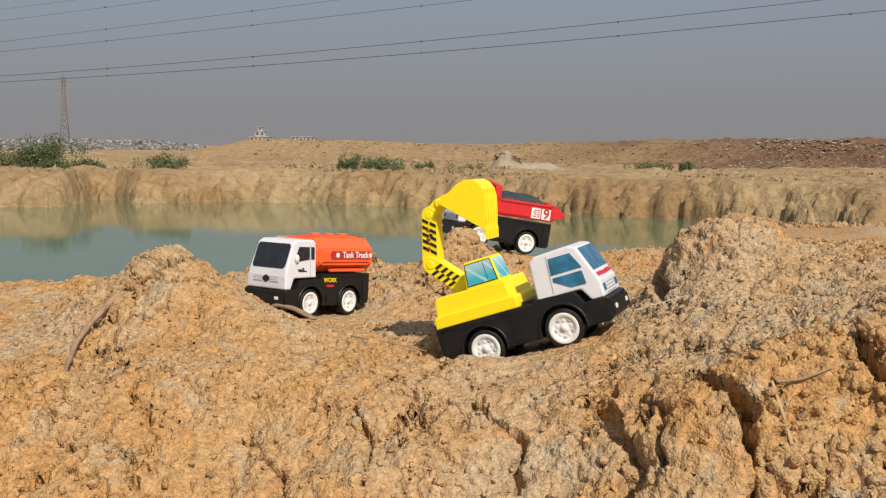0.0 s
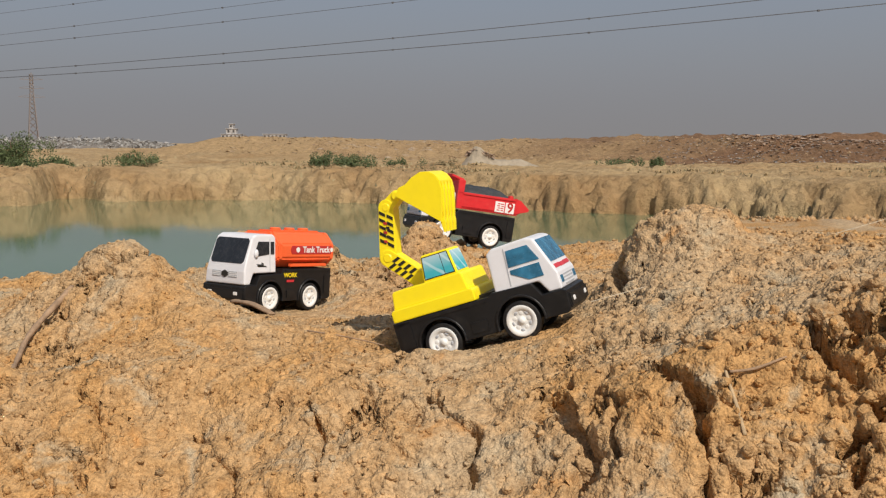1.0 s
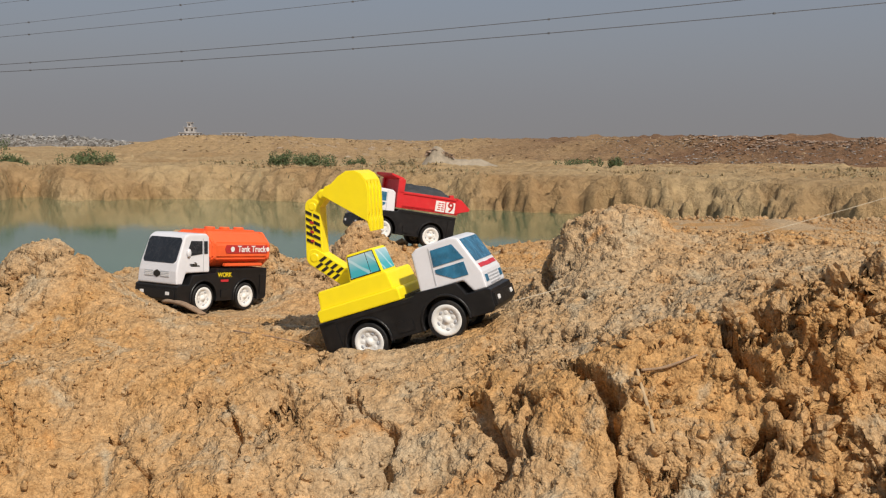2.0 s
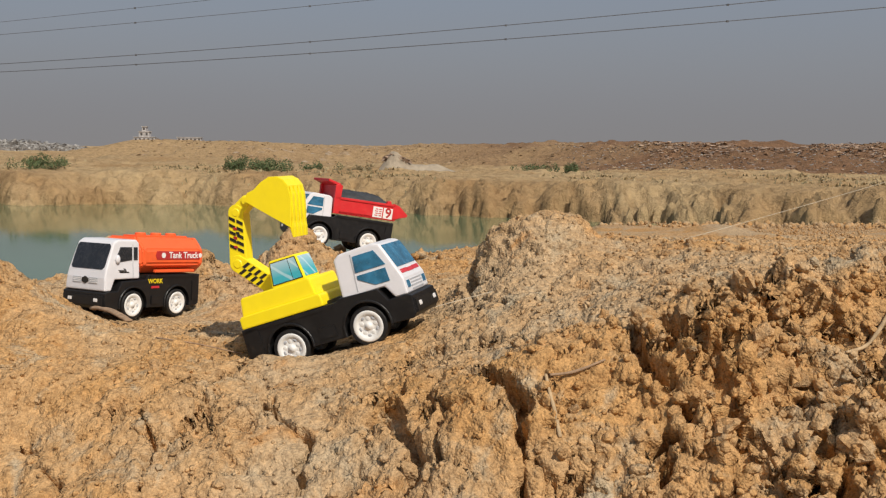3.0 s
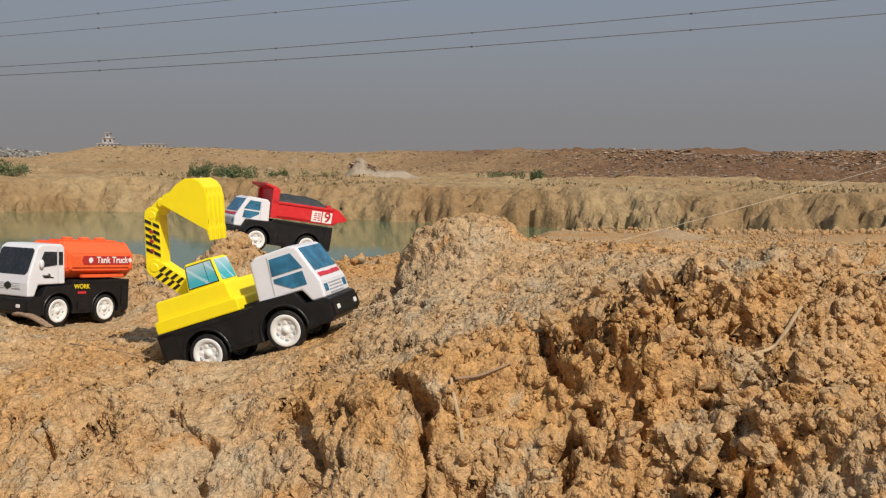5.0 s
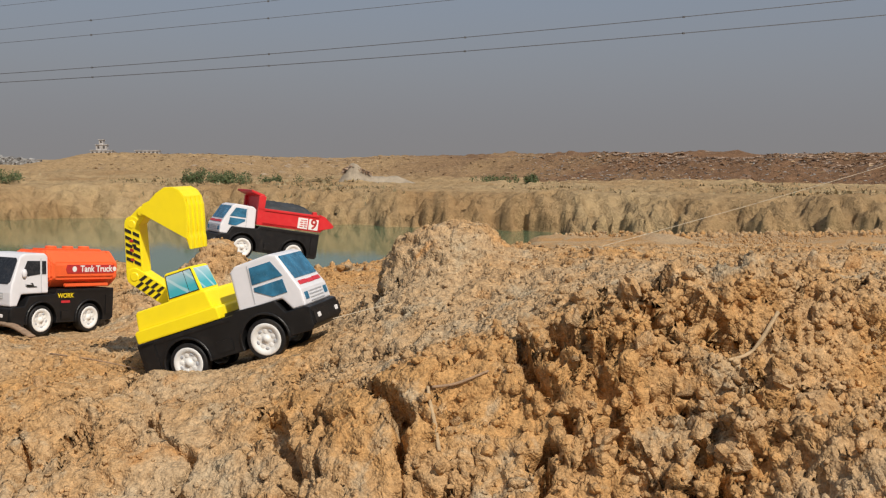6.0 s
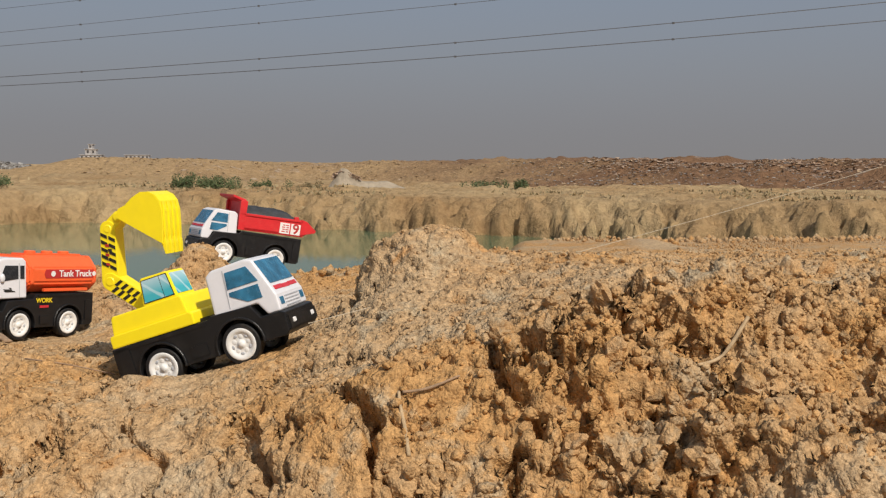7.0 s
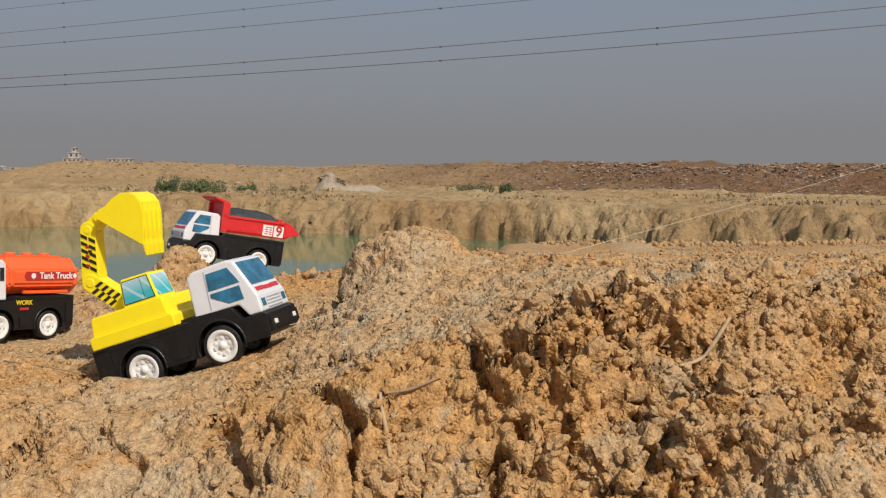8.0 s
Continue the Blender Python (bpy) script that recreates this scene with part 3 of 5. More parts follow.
def shore_height(x, y):
    p = np.stack([x, y, 0 * x], -1)
    n = value_noise(p, 6.0, 31, 4)
    u = 57 * x / np.maximum(y, 20)                       # bearing, so that headlands overlap the bay
    fine = value_noise(p, 0.8, 36, 3, 0.7)
    line = shoreline(u)
    east = smoothstep(-4, 8, x)
    gully = np.abs(value_noise(p * np.array([1.0, 0.10, 1]) + 0.30 * fine[..., None], 0.8, 33, 3)) - 0.3
    inside = y - line + (0.15 + 0.9 * east) * gully - 0.35 * n - 0.6 * fine
    bank = 0.6 * smoothstep(-0.4, 1.1, inside) + 0.4 * smoothstep(0.4, 3.0, inside)
    flat = FLAT_Z + 0.12 * n + 0.10 * fine + 0.16 * smoothstep(0.1, 0.5, value_noise(p, 4.0, 35, 3))
    flat = flat + 0.45 * smoothstep(12, 28, y - line) * smoothstep(0, -14, x)
    z = -4.6 + (flat + 4.6) * bank
    west = smoothstep(-31, -19, x)
    up = smoothstep(0, 15, y - embankment_foot(x) - 1.6 * value_noise(p, 9, 37, 3)) * west
    return z + up * (1.66 + 0.3 * smoothstep(0, 25, x) + 0.30 * value_noise(p, 5, 38, 5, 0.6) * smoothstep(5, 30, x) + 0.05 * n)


shore_x, shore_y = spread(-29, 33, 0.17, -1600, 1600, 1.06), spread(36, 68, 0.13, -400, 2600, 1.035)
SHORE = far_material()
RUBBLE = rubble_material()
shore = grid_object("ground_far_shore", shore_x, shore_y, shore_height, SHORE)
shore.data.materials.append(RUBBLE)
cx = np.empty(len(shore.data.polygons) * 3)
shore.data.polygons.foreach_get("center", cx)
cx = cx.reshape(-1, 3)
shore.data.polygons.foreach_set("material_index", ((cx[:, 1] > embankment_foot(cx[:, 0]) + 1.0) & (cx[:, 0] > -30) & (cx[:, 1] < 160)).astype(np.int32))
tagged(shore, "tan eroded earth shore and long embankment beyond the pond", "ground", kind="structure")

pond = grid_object("water", np.linspace(-160, 160, 9), np.linspace(-2, 90, 9), lambda x, y: 0 * x + WATER_Z, water_material())
tagged(pond, "still murky green pond water reflecting the banks", "water", kind="structure")


# ---- far things ----
def leafy(name, x, y, z, wide, high, count, mat, label, leaf=0.16, seed=1, category="bush"):
    """A bush: short stems and many small leaf blades in uneven clumps."""
    rng = random.Random(seed)
    t = thing(name, label, category, m=pose(x, y, z))
    bm = bmesh.new()
    for k in range(7):
        a, r = rng.uniform(0, 6.28), rng.uniform(0.05, 0.42) * wide
        tip = Vector((math.cos(a) * r, math.sin(a) * r * 0.6, high * rng.uniform(0.4, 0.8)))
        side = Vector((-math.sin(a), math.cos(a), 0)) * 0.03
        v = [bm.verts.new(p) for p in (Vector((0, 0, -0.1)) - side, Vector((0, 0, -0.1)) + side, tip + side * 0.3, tip - side * 0.3)]
        bm.faces.new(v)
        bm.faces.new([bm.verts.new(p + Vector((0.02, 0.02, 0))) for p in (q.co for q in v)])
    part("stems", bm, BARK, t)
    clumps = [(rng.gauss(0, 0.24) * wide, rng.gauss(0, 0.16) * wide, abs(rng.gauss(0.42, 0.2)) * high, rng.uniform(0.14, 0.3) * high + 0.08 * wide) for _ in range(16)]
    bm = bmesh.new()
    for _ in range(count):
        cx_, cy_, cz_, cr = rng.choice(clumps)
        d = Vector((rng.gauss(0, 1), rng.gauss(0, 1), rng.gauss(0, 0.8))).normalized() * cr * rng.uniform(0.5, 1.05)
        c = Vector((cx_, cy_, max(0.02, cz_))) + d
        c.z = max(c.z, 0.02)
        u = Vector((rng.gauss(0, 1), rng.gauss(0, 1), rng.gauss(0, 1))).normalized() * leaf * rng.uniform(0.5, 1.2)
        w = u.cross(Vector((rng.gauss(0, 1), rng.gauss(0, 1), rng.gauss(0, 1)))).normalized() * leaf * 0.4
        bm.faces.new([bm.verts.new(c + q) for q in (-u, w, u, -w)])
    part("leaves", bm, mat, t)
    return t


def shore_at(x, y):
    return float(shore_height(np.array([[x]]), np.array([[y]]))[0, 0])


def bush_at(x, y, wide, high, count, mat, label, leaf, seed, name="bush", category="bush"):
    return leafy(name, x, y, shore_at(x, y) - 0.05, wide, high, count, mat, label, leaf, seed, category)


bush_at(-27.4, 71, 3.0, 2.3, 3900, LEAF, "large green bush on the flat beyond the pond", 0.099, 1)
bush_at(-29.8, 73, 3.6, 1.1, 2340, LEAF, "low spreading green bush on the flat", 0.099, 2)
bush_at(-24.6, 70, 2.4, 0.8, 1560, LEAF, "low green bush on the flat", 0.093, 3)
bush_at(-24.0, 64, 1.6, 1.0, 1560, LEAF, "round green bush at the edge of the headland", 0.081, 4)
bush_at(-17.6, 66, 3.4, 0.7, 1560, LEAF, "low grey-green scrub on the bank", 0.081, 5)
bush_at(-21.0, 76, 1.6, 0.8, 780, LEAF, "small green bush on the flat", 0.087, 6)
bush_at(-5.9, 68.5, 2.2, 1.05, 2400, LEAF, "dark green bush at the top of the bank", 0.074, 7)
bush_at(-4.0, 67.5, 4.8, 0.75, 3200, LEAF, "dark green spreading scrub at the top of the bank", 0.074, 8)
bush_at(-1.2, 68, 2.2, 0.60, 1200, LEAF, "low dark green scrub", 0.074, 9)
bush_at(16.2, 68, 1.3, 0.8, 1170, LEAF, "small bright green bush below the embankment", 0.074, 10)
bush_at(13.4, 66, 2.0, 0.5, 780, LEAF, "low green scrub below the embankment", 0.074, 11)
bush_at(2.0, 65.5, 1.6, 0.6, 780, SEDGE, "tuft of dry brown scrub beside the spoil pile", 0.087, 12)


def ground_cover():
    """Dry grass and sedge along the flat above the bank."""
    rng = random.Random(5)
    bm = bmesh.new()
    for _ in range(5200):
        x = rng.uniform(-34, 34)
        y = float(shoreline(np.array(x))) + abs(rng.gauss(6.5, 4)) + 1.2
        if math.sin(x * 0.55) + math.sin(x * 0.21 + 2) + rng.gauss(0, 0.5) < 0.1:
            continue
        a, h = rng.uniform(0, 3.14), rng.uniform(0.08, 0.24)
        u = Vector((math.cos(a), math.sin(a), 0)) * 0.10
        lean = Vector((rng.gauss(0, 0.08), rng.gauss(0, 0.08), h))
        bm.faces.new([bm.verts.new(Vector((x, y, 0)) + q) for q in (-u, u, lean)])
    xs = np.array([v.co.x for v in bm.verts])
    ys = np.array([v.co.y for v in bm.verts])
    zs = shore_height(xs[None, :], ys[None, :])[0]
    for v, z in zip(bm.verts, zs):
        v.co.z += z - 0.02
    return bm


tagged(part("dry_grass", ground_cover(), SEDGE), "dry brown grass and sedge along the far bank", "grass", kind="stuff")


def lump(radius, seed, squash=0.75, sub=2, rough=0.35):
    """An angular, uneven lump of earth or stone round the origin."""
    bm = bmesh.new()
    bmesh.ops.create_icosphere(bm, subdivisions=sub, radius=1.0)
    co = np.array([v.co[:] for v in bm.verts])
    d = 1 + rough * value_noise(co + 13.7 * seed, 1.1, seed, 2) + 0.5 * rough * value_noise(co + 3.1 * seed, 0.45, seed + 9, 2)
    f1, f2, own = cells(co + 5.0 * seed, 0.9, seed)
    d += rough * 0.7 * (own - 0.5)
    for v, k in zip(bm.verts, d):
        v.co *= k * radius
        v.co.z *= squash
    return bm


def litter_field(name, label, x0, x1, yfun, depth, count, sizes, mat, seed):
    rng = random.Random(seed)
    bm = bmesh.new()
    places = []
    for _ in range(count):
        x = rng.uniform(x0, x1)
        y = yfun(x) + rng.uniform(0, depth)
        places.append((x, y))
    zs = shore_height(np.array([[p[0] for p in places]]), np.array([[p[1] for p in places]]))[0]
    for (x, y), z in zip(places, zs):
        s = rng.uniform(*sizes)
        q = [Vector((x, y, z)) + Vector((rng.gauss(0, s), rng.gauss(0, s), rng.uniform(-0.2, 1.0) * s)) for _ in range(4)]
        v = [bm.verts.new(p) for p in q]
        for i, j, k in ((0, 1, 2), (0, 1, 3), (0, 2, 3), (1, 2, 3)):
            bm.faces.new((v[i], v[j], v[k]))
    return tagged(part(name, bm, mat), label, "litter", kind="stuff")


litter_field("rubbish", "pale scattered rubbish along the far embankment", 20, 40, lambda x: float(embankment_foot(np.array(x))) + 2, 13, 1600, (0.035, 0.10), LITTER, 3)
DARK_EARTH = leaf_material("dark_tipped_earth", (0.19, 0.13, 0.09), (0.32, 0.22, 0.15))
litter_field("tipped_earth", "dark lumps of tipped earth on the embankment", 26, 62, lambda x: float(embankment_foot(np.array(x))) + 9, 8, 3000, (0.06, 0.17), DARK_EARTH, 4)
litter_field("earth_lumps", "brown lumps of earth over the embankment slope", -20, 45, lambda x: float(embankment_foot(np.array(x))) + 1, 16, 1800, (0.05, 0.15), leaf_material("brown_lumps", (0.16, 0.10, 0.06), (0.36, 0.25, 0.14)), 6)


def rubbish_ridge():
    """A long tip of pale rubbish far beyond the flat, to the west."""
    rng = random.Random(9)
    bm = bmesh.new()
    for _ in range(7000):
        x = rng.uniform(-150, -40)
        u = rng.random()
        s = rng.uniform(0.12, 0.42)
        yy = 185 + 15 * u
        c = Vector((x, yy, -1.85 + 2.3 * float(smoothstep(184, 199, yy)) * float(smoothstep(-34, -60, x)) + (0.5 if u > 0.9 else 0.1) * rng.random()))
        v = [bm.verts.new(c + Vector((rng.gauss(0, s), rng.gauss(0, s * 0.5), rng.gauss(0, s * 0.6)))) for _ in range(4)]
        for i, j, k in ((0, 1, 2), (0, 1, 3), (0, 2, 3), (1, 2, 3)):
            bm.faces.new((v[i], v[j], v[k]))
    return bm


tagged(part("rubbish_tip", rubbish_ridge(), LITTER), "long pale rubbish tip far beyond the pond", "rubbish", kind="stuff")
tip_core = grid_object("backdrop_tip_mound", np.linspace(-170, -34, 120), np.linspace(184, 215, 24),
                       lambda x, y: -2.0 + 2.3 * smoothstep(184, 199, y) * smoothstep(-34, -60, x) + 0.3 * value_noise(np.stack([x, y, 0 * x], -1), 5, 3, 3), rough_solid("tip_earth", (0.19, 0.16, 0.13), 0.5))
tagged(tip_core, "grey-brown mound under the rubbish tip", "mound", kind="structure")


def spoil_pile():
    t = thing("spoil_pile", "pale grey-tan spoil pile with a dark crusted top", "mound", m=pose(5.2, 69, shore_at(5.2, 69) - 0.1))
    bm = bmesh.new()
    bmesh.ops.create_grid(bm, x_segments=60, y_segments=30, size=1.0)
    co = np.array([v.co[:] for v in bm.verts])
    x, y = co[:, 0] * 4.4, co[:, 1] * 2.0
    h = 1.25 * np.exp(-(((x + 0.9) / 0.85) ** 2 + (y / 0.9) ** 2)) + 0.85 * np.exp(-(((x - 1.2) / 1.9) ** 2 + (y / 0.9) ** 2)) - 0.1
    h = h * (1 + 0.25 * value_noise(co * 3, 0.8, 4, 3))
    for v, a, b, c in zip(bm.verts, x, y, h):
        v.co = (a, b, c)
    part("mound", bm, rough_solid("pale_spoil", (0.33, 0.27, 0.195), 1.4), t)
    bm = bmesh.new()
    rng = random.Random(3)
    for _ in range(160):
        k = rng.uniform(-1.6, 0.3)
        c = Vector((k, rng.uniform(-0.35, 0.3), 1.26 - 0.45 * abs(k + 0.9) + rng.uniform(-0.1, 0.08)))
        v = [bm.verts.new(c + Vector((rng.gauss(0, 0.12), rng.gauss(0, 0.1), rng.gauss(0, 0.07)))) for _ in range(4)]
        for i, j, m_ in ((0, 1, 2), (0, 1, 3), (0, 2, 3), (1, 2, 3)):
            bm.faces.new((v[i], v[j], v[m_]))
    part("crust", bm, DARK_EARTH, t, "dark crust of lumps on top")


spoil_pile()


def box(bm, x0, x1, y0, y1, z0, z1):
    v = [bm.verts.new((x, y, z)) for z in (z0, z1) for x, y in ((x0, y0), (x1, y0), (x1, y1), (x0, y1))]
    for f in ((3, 2, 1, 0), (4, 5, 6, 7), (0, 1, 5, 4), (1, 2, 6, 5), (2, 3, 7, 6), (3, 0, 4, 7)):
        bm.faces.new([v[i] for i in f])


def boxed(name, mat, parent, *dims, label="", bevel=0.0):
    bm = bmesh.new()
    box(bm, *dims)
    if bevel:
        bmesh.ops.bevel(bm, geom=bm.edges[:], offset=bevel, segments=2, affect="EDGES")
    return part(name, bm, mat, parent, label)


def far_building(name, label, x, y, z, tiers):
    t = thing(name, label, "building", m=pose(x, y, z))
    base = 0.0
    for wide, high in tiers:
        w = boxed("storey", CONCRETE, t, -wide / 2, wide / 2, -4, 4, base, base + high)
        boxed("roof_slab", CONCRETE, t, -wide / 2 - 0.5, wide / 2 + 0.5, -4.5, 4.5, base + high, base + high + 0.35)
        n = max(1, int(wide / 2.6))
        for i in range(n):
            c = -wide / 2 + (i + 0.5) * wide / n
            boxed("window", OPENING, w, c - 0.65, c + 0.65, -4.08, -3.9, base + 0.9, base + high - 0.7)
        base += high + 0.35
    return t


far_building("house", "pale unfinished concrete house with a stepped top", -128, 720, -1.5, ((19, 3.6), (14, 3.4), (7, 3.4), (2.6, 3.0)))
far_building("house", "long low concrete building with dark openings", -98, 720, -1.5, ((20, 4.0), (16, 3.0)))


def strut(bm, a, b, r):
    a, b = Vector(a), Vector(b)
    d = (b - a).normalized()
    u = d.orthogonal().normalized() * r
    w = d.cross(u)
    ends = [[bm.verts.new(p + q) for q in (u, w, -u, -w)] for p in (a, b)]
    for i in range(4):
        bm.faces.new((ends[0][i], ends[0][(i + 1) % 4], ends[1][(i + 1) % 4], ends[1][i]))


def pylon(x, y, z, high, label):
    t = thing("power_pylon", label, "pylon", "pylons", pose(x, y, z, 0, 0, 25))
    half = lambda h: 3.3 - (3.3 - 1.1) * min(1.0, h / (0.72 * high))
    corners = [(-1, -1), (1, -1), (1, 1), (-1, 1)]
    for sx, sy in corners:
        bm = bmesh.new()
        strut(bm, (sx * half(0), sy * half(0), 0), (sx * half(0.72 * high), sy * half(0.72 * high), 0.72 * high), 0.36)
        strut(bm, (sx * half(0.72 * high), sy * half(0.72 * high), 0.72 * high), (sx * 0.3, sy * 0.3, high), 0.2)
        part("leg", bm, STEEL, t)
    bm = bmesh.new()
    h, step = 0.0, 6.0
    while h < 0.95 * high:
        h2 = min(h + step, high)
        a, b = half(h), half(h2) if h2 < high else 0.4
        for i in range(4):
            (x0, y0), (x1, y1) = corners[i], corners[(i + 1) % 4]
            strut(bm, (x0 * a, y0 * a, h), (x1 * b, y1 * b, h2), 0.22)
            strut(bm, (x1 * a, y1 * a, h), (x0 * b, y0 * b, h2), 0.22)
        h, step = h2, max(2.6, step * 0.88)
    part("lattice", bm, STEEL, t)
    for f in (0.66, 0.78, 0.90):
        bm = bmesh.new()
        w = 8.5 - 5 * (f - 0.66)
        for s in (-1, 1):
            strut(bm, (0, -0.8, f * high), (s * w, 0, f * high + 0.4), 0.18)
            strut(bm, (0, 0.8, f * high), (s * w, 0, f * high + 0.4), 0.18)
            strut(bm, (0, 0, f * high + 2.2), (s * w, 0, f * high + 0.4), 0.13)
        part("crossarm", bm, STEEL, t)
    return t


pylon(-258, 700, -2, 49, "brown steel lattice pylon far beyond the pond")
pylon(594, 900, -2, 34, "small steel lattice pylon on the horizon")


def power_line(a, b, sag, r, spacers):
    """A conductor hung from a to b, with small spacers clamped on it."""
    t = thing("power_line", "thin dark overhead power line with small clamps", "cable", "power lines")
    a, b = Vector(a), Vector(b)
    pts = [a.lerp(b, k / 40) - Vector((0, 0, 4 * sag * (k / 40) * (1 - k / 40))) for k in range(41)]
    bm = bmesh.new()
    rings = []
    for p in pts:
        rings.append([bm.verts.new(p + Vector(q) * r * 0.8) for q in ((0, 0, 1), (0, 1, -0.5), (0, -1, -0.5))])
    for p, q in zip(rings, rings[1:]):
        for i in range(3):
            bm.faces.new((p[i], p[(i + 1) % 3], q[(i + 1) % 3], q[i]))
    part("conductor", bm, CABLE, t)
    for k in range(spacers):
        f = (k + 0.4) / spacers
        i = min(39, int(f * 40))
        c = pts[i].lerp(pts[i + 1], f * 40 - i)
        bm = bmesh.new()
        box(bm, c.x - 0.24, c.x + 0.24, c.y - 0.2, c.y + 0.2, c.z - 0.2, c.z + 0.2)
        part("clamp", bm, CABLE, t)


# six conductors: height over the horizon, as a slope, due north-west and north-east of the heap
for west, east, sag, r in ((0.0585, 0.1385, 2.5, 0.15), (0.0635, 0.1550, 2.5, 0.14), (0.0845, 0.1930, 1.5, 0.10),
                           (0.0930, 0.2160, 1.5, 0.085), (0.1120, 0.2440, 1.5, 0.075), (0.1230, 0.2530, 1.5, 0.06)):
    power_line((-0.434 * 330 - 20, 330, -0.1 + west * 330 - 0.6), (0.85 * 190, 190, -0.1 + (east + 0.85 * 0.0) * 190 + (east - west) * 0.48 * 190), sag, r, 7)


# ---- toy trucks ----
WHEEL_R = 0.0215


def prism(pts, y0, y1, bevel=0.0012, taper=None, segments=2):
    """A side profile (x, z) drawn out from y0 to y1, its outer edges rounded; taper(x, z) scales y."""
    bm = bmesh.new()
    a = [bm.verts.new((x, y0, z)) for x, z in pts]
    b = [bm.verts.new((x, y1, z)) for x, z in pts]
    bm.faces.new(a)
    bm.faces.new(b[::-1])
    n = len(pts)
    for i in range(n):
        bm.faces.new((a[(i + 1) % n], a[i], b[i], b[(i + 1) % n]))
    bmesh.ops.recalc_face_normals(bm, faces=bm.faces[:])
    if taper:
        for v in bm.verts:
            v.co.y *= taper(v.co.x, v.co.z)
    if bevel:
        bm.normal_update()
        sharp = [e for e in bm.edges if e.calc_face_angle(0) > 0.45]
        bmesh.ops.bevel(bm, geom=sharp, offset=bevel, segments=segments, profile=0.6, affect="EDGES", clamp_overlap=True)
    return bm


def panel(corners, thick=0.0006):
    """A thin plate on the polygon of 3D corners, proud of its face by thick."""
    c = [Vector(p) for p in corners]
    n = (c[1] - c[0]).cross(c[2] - c[0]).normalized()
    bm = bmesh.new()
    lo = [bm.verts.new(p - n * 0.0004) for p in c]
    hi = [bm.verts.new(p + n * thick) for p in c]
    bm.faces.new(hi)
    k = len(c)
    for i in range(k):
        bm.faces.new((lo[i], lo[(i + 1) % k], hi[(i + 1) % k], hi[i]))
    bmesh.ops.recalc_face_normals(bm, faces=bm.faces[:])
    return bm


def lathe(profile, seg=40):
    """Turn (radius, y) points round the y axis."""
    bm = bmesh.new()
    rings = []
    for r, y in profile:
        if r < 1e-6:
            rings.append([bm.verts.new((0, y, 0))] * seg)
        else:
            rings.append([bm.verts.new((r * math.cos(6.28318 * k / seg), y, r * math.sin(6.28318 * k / seg))) for k in range(seg)])
    for p, q in zip(rings, rings[1:]):
        for k in range(seg):
            f = []
            for v in (p[k], p[(k + 1) % seg], q[(k + 1) % seg], q[k]):
                if v not in f:
                    f.append(v)
            if len(f) > 2:
                bm.faces.new(f)
    bmesh.ops.recalc_face_normals(bm, faces=bm.faces[:])
    return bm


def moved(bm, x, y, z, turn=0.0):
    """Shift a bmesh; turn: degrees about y, positive raises the front."""
    bmesh.ops.transform(bm, matrix=pose(x, y, z) @ pose(0, 0, 0, 0, -turn, 0), verts=bm.verts[:])
    return bm


def wheel(parent, x, y, side, spin):
    """Tyre, and a white rim with hub, nuts and five recesses, their shade put on in grey; side: +1 left, -1 right."""
    R = WHEEL_R
    tyre = part("wheel", moved(lathe([(0.0165, 0.0), (0.0205, 0.0), (R, 0.0015), (R, 0.0125), (0.0205, 0.0140), (0.0172, 0.0142), (0.0168, 0.0125)]), x, y, R), TYRE, parent, "black plastic wheel", smooth=False)
    for v in tyre.data.vertices:
        if side < 0:
            v.co.y = 2 * y - v.co.y
    s = side
    rim = lathe([(0.0, 0.0145 * s), (0.0030, 0.0145 * s), (0.0036, 0.0128 * s), (0.0062, 0.0122 * s), (0.0118, 0.0128 * s), (0.0125, 0.0138 * s), (0.0160, 0.0146 * s), (0.0171, 0.0140 * s), (0.0171, 0.010 * s)])
    part("rim", moved(rim, x, y, R), RIM, tyre, "white plastic rim", smooth=True)
    for k in range(5):
        a = spin + k * 1.2566
        knob = bmesh.new()
        bmesh.ops.create_uvsphere(knob, u_segments=12, v_segments=8, radius=1.0)
        bmesh.ops.scale(knob, vec=(0.0034, 0.0008, 0.0030), verts=knob.verts[:])
        bmesh.ops.transform(knob, matrix=pose(x + 0.0088 * math.cos(a), y + 0.0121 * s, R + 0.0088 * math.sin(a)) @ Matrix.Rotation(-a, 4, "Y"), verts=knob.verts[:])
        part("rim_boss", knob, RIM, tyre, smooth=True)
        a += 0.628
        # grey ellipsoid that paints the shade of a recess between two bosses
        slot = bmesh.new()
        bmesh.ops.create_uvsphere(slot, u_segments=10, v_segments=6, radius=1.0)
        bmesh.ops.scale(slot, vec=(0.0018, 0.0009, 0.0026), verts=slot.verts[:])
        bmesh.ops.transform(slot, matrix=pose(x + 0.0100 * math.cos(a), y + 0.0124 * s, R + 0.0100 * math.sin(a)) @ Matrix.Rotation(-a, 4, "Y"), verts=slot.verts[:])
        part("rim_slot", slot, GREYP, tyre, smooth=True)


def arch(cx_, R, z0, n=12):
    """Points of a wheel arch over a wheel at cx_, from its rear foot to its front foot."""
    low = math.asin((z0 - WHEEL_R) / R)
    return [(cx_ - R * math.cos(low + (math.pi - 2 * low) * k / n), WHEEL_R + R * math.sin(low + (math.pi - 2 * low) * k / n)) for k in range(n + 1)]


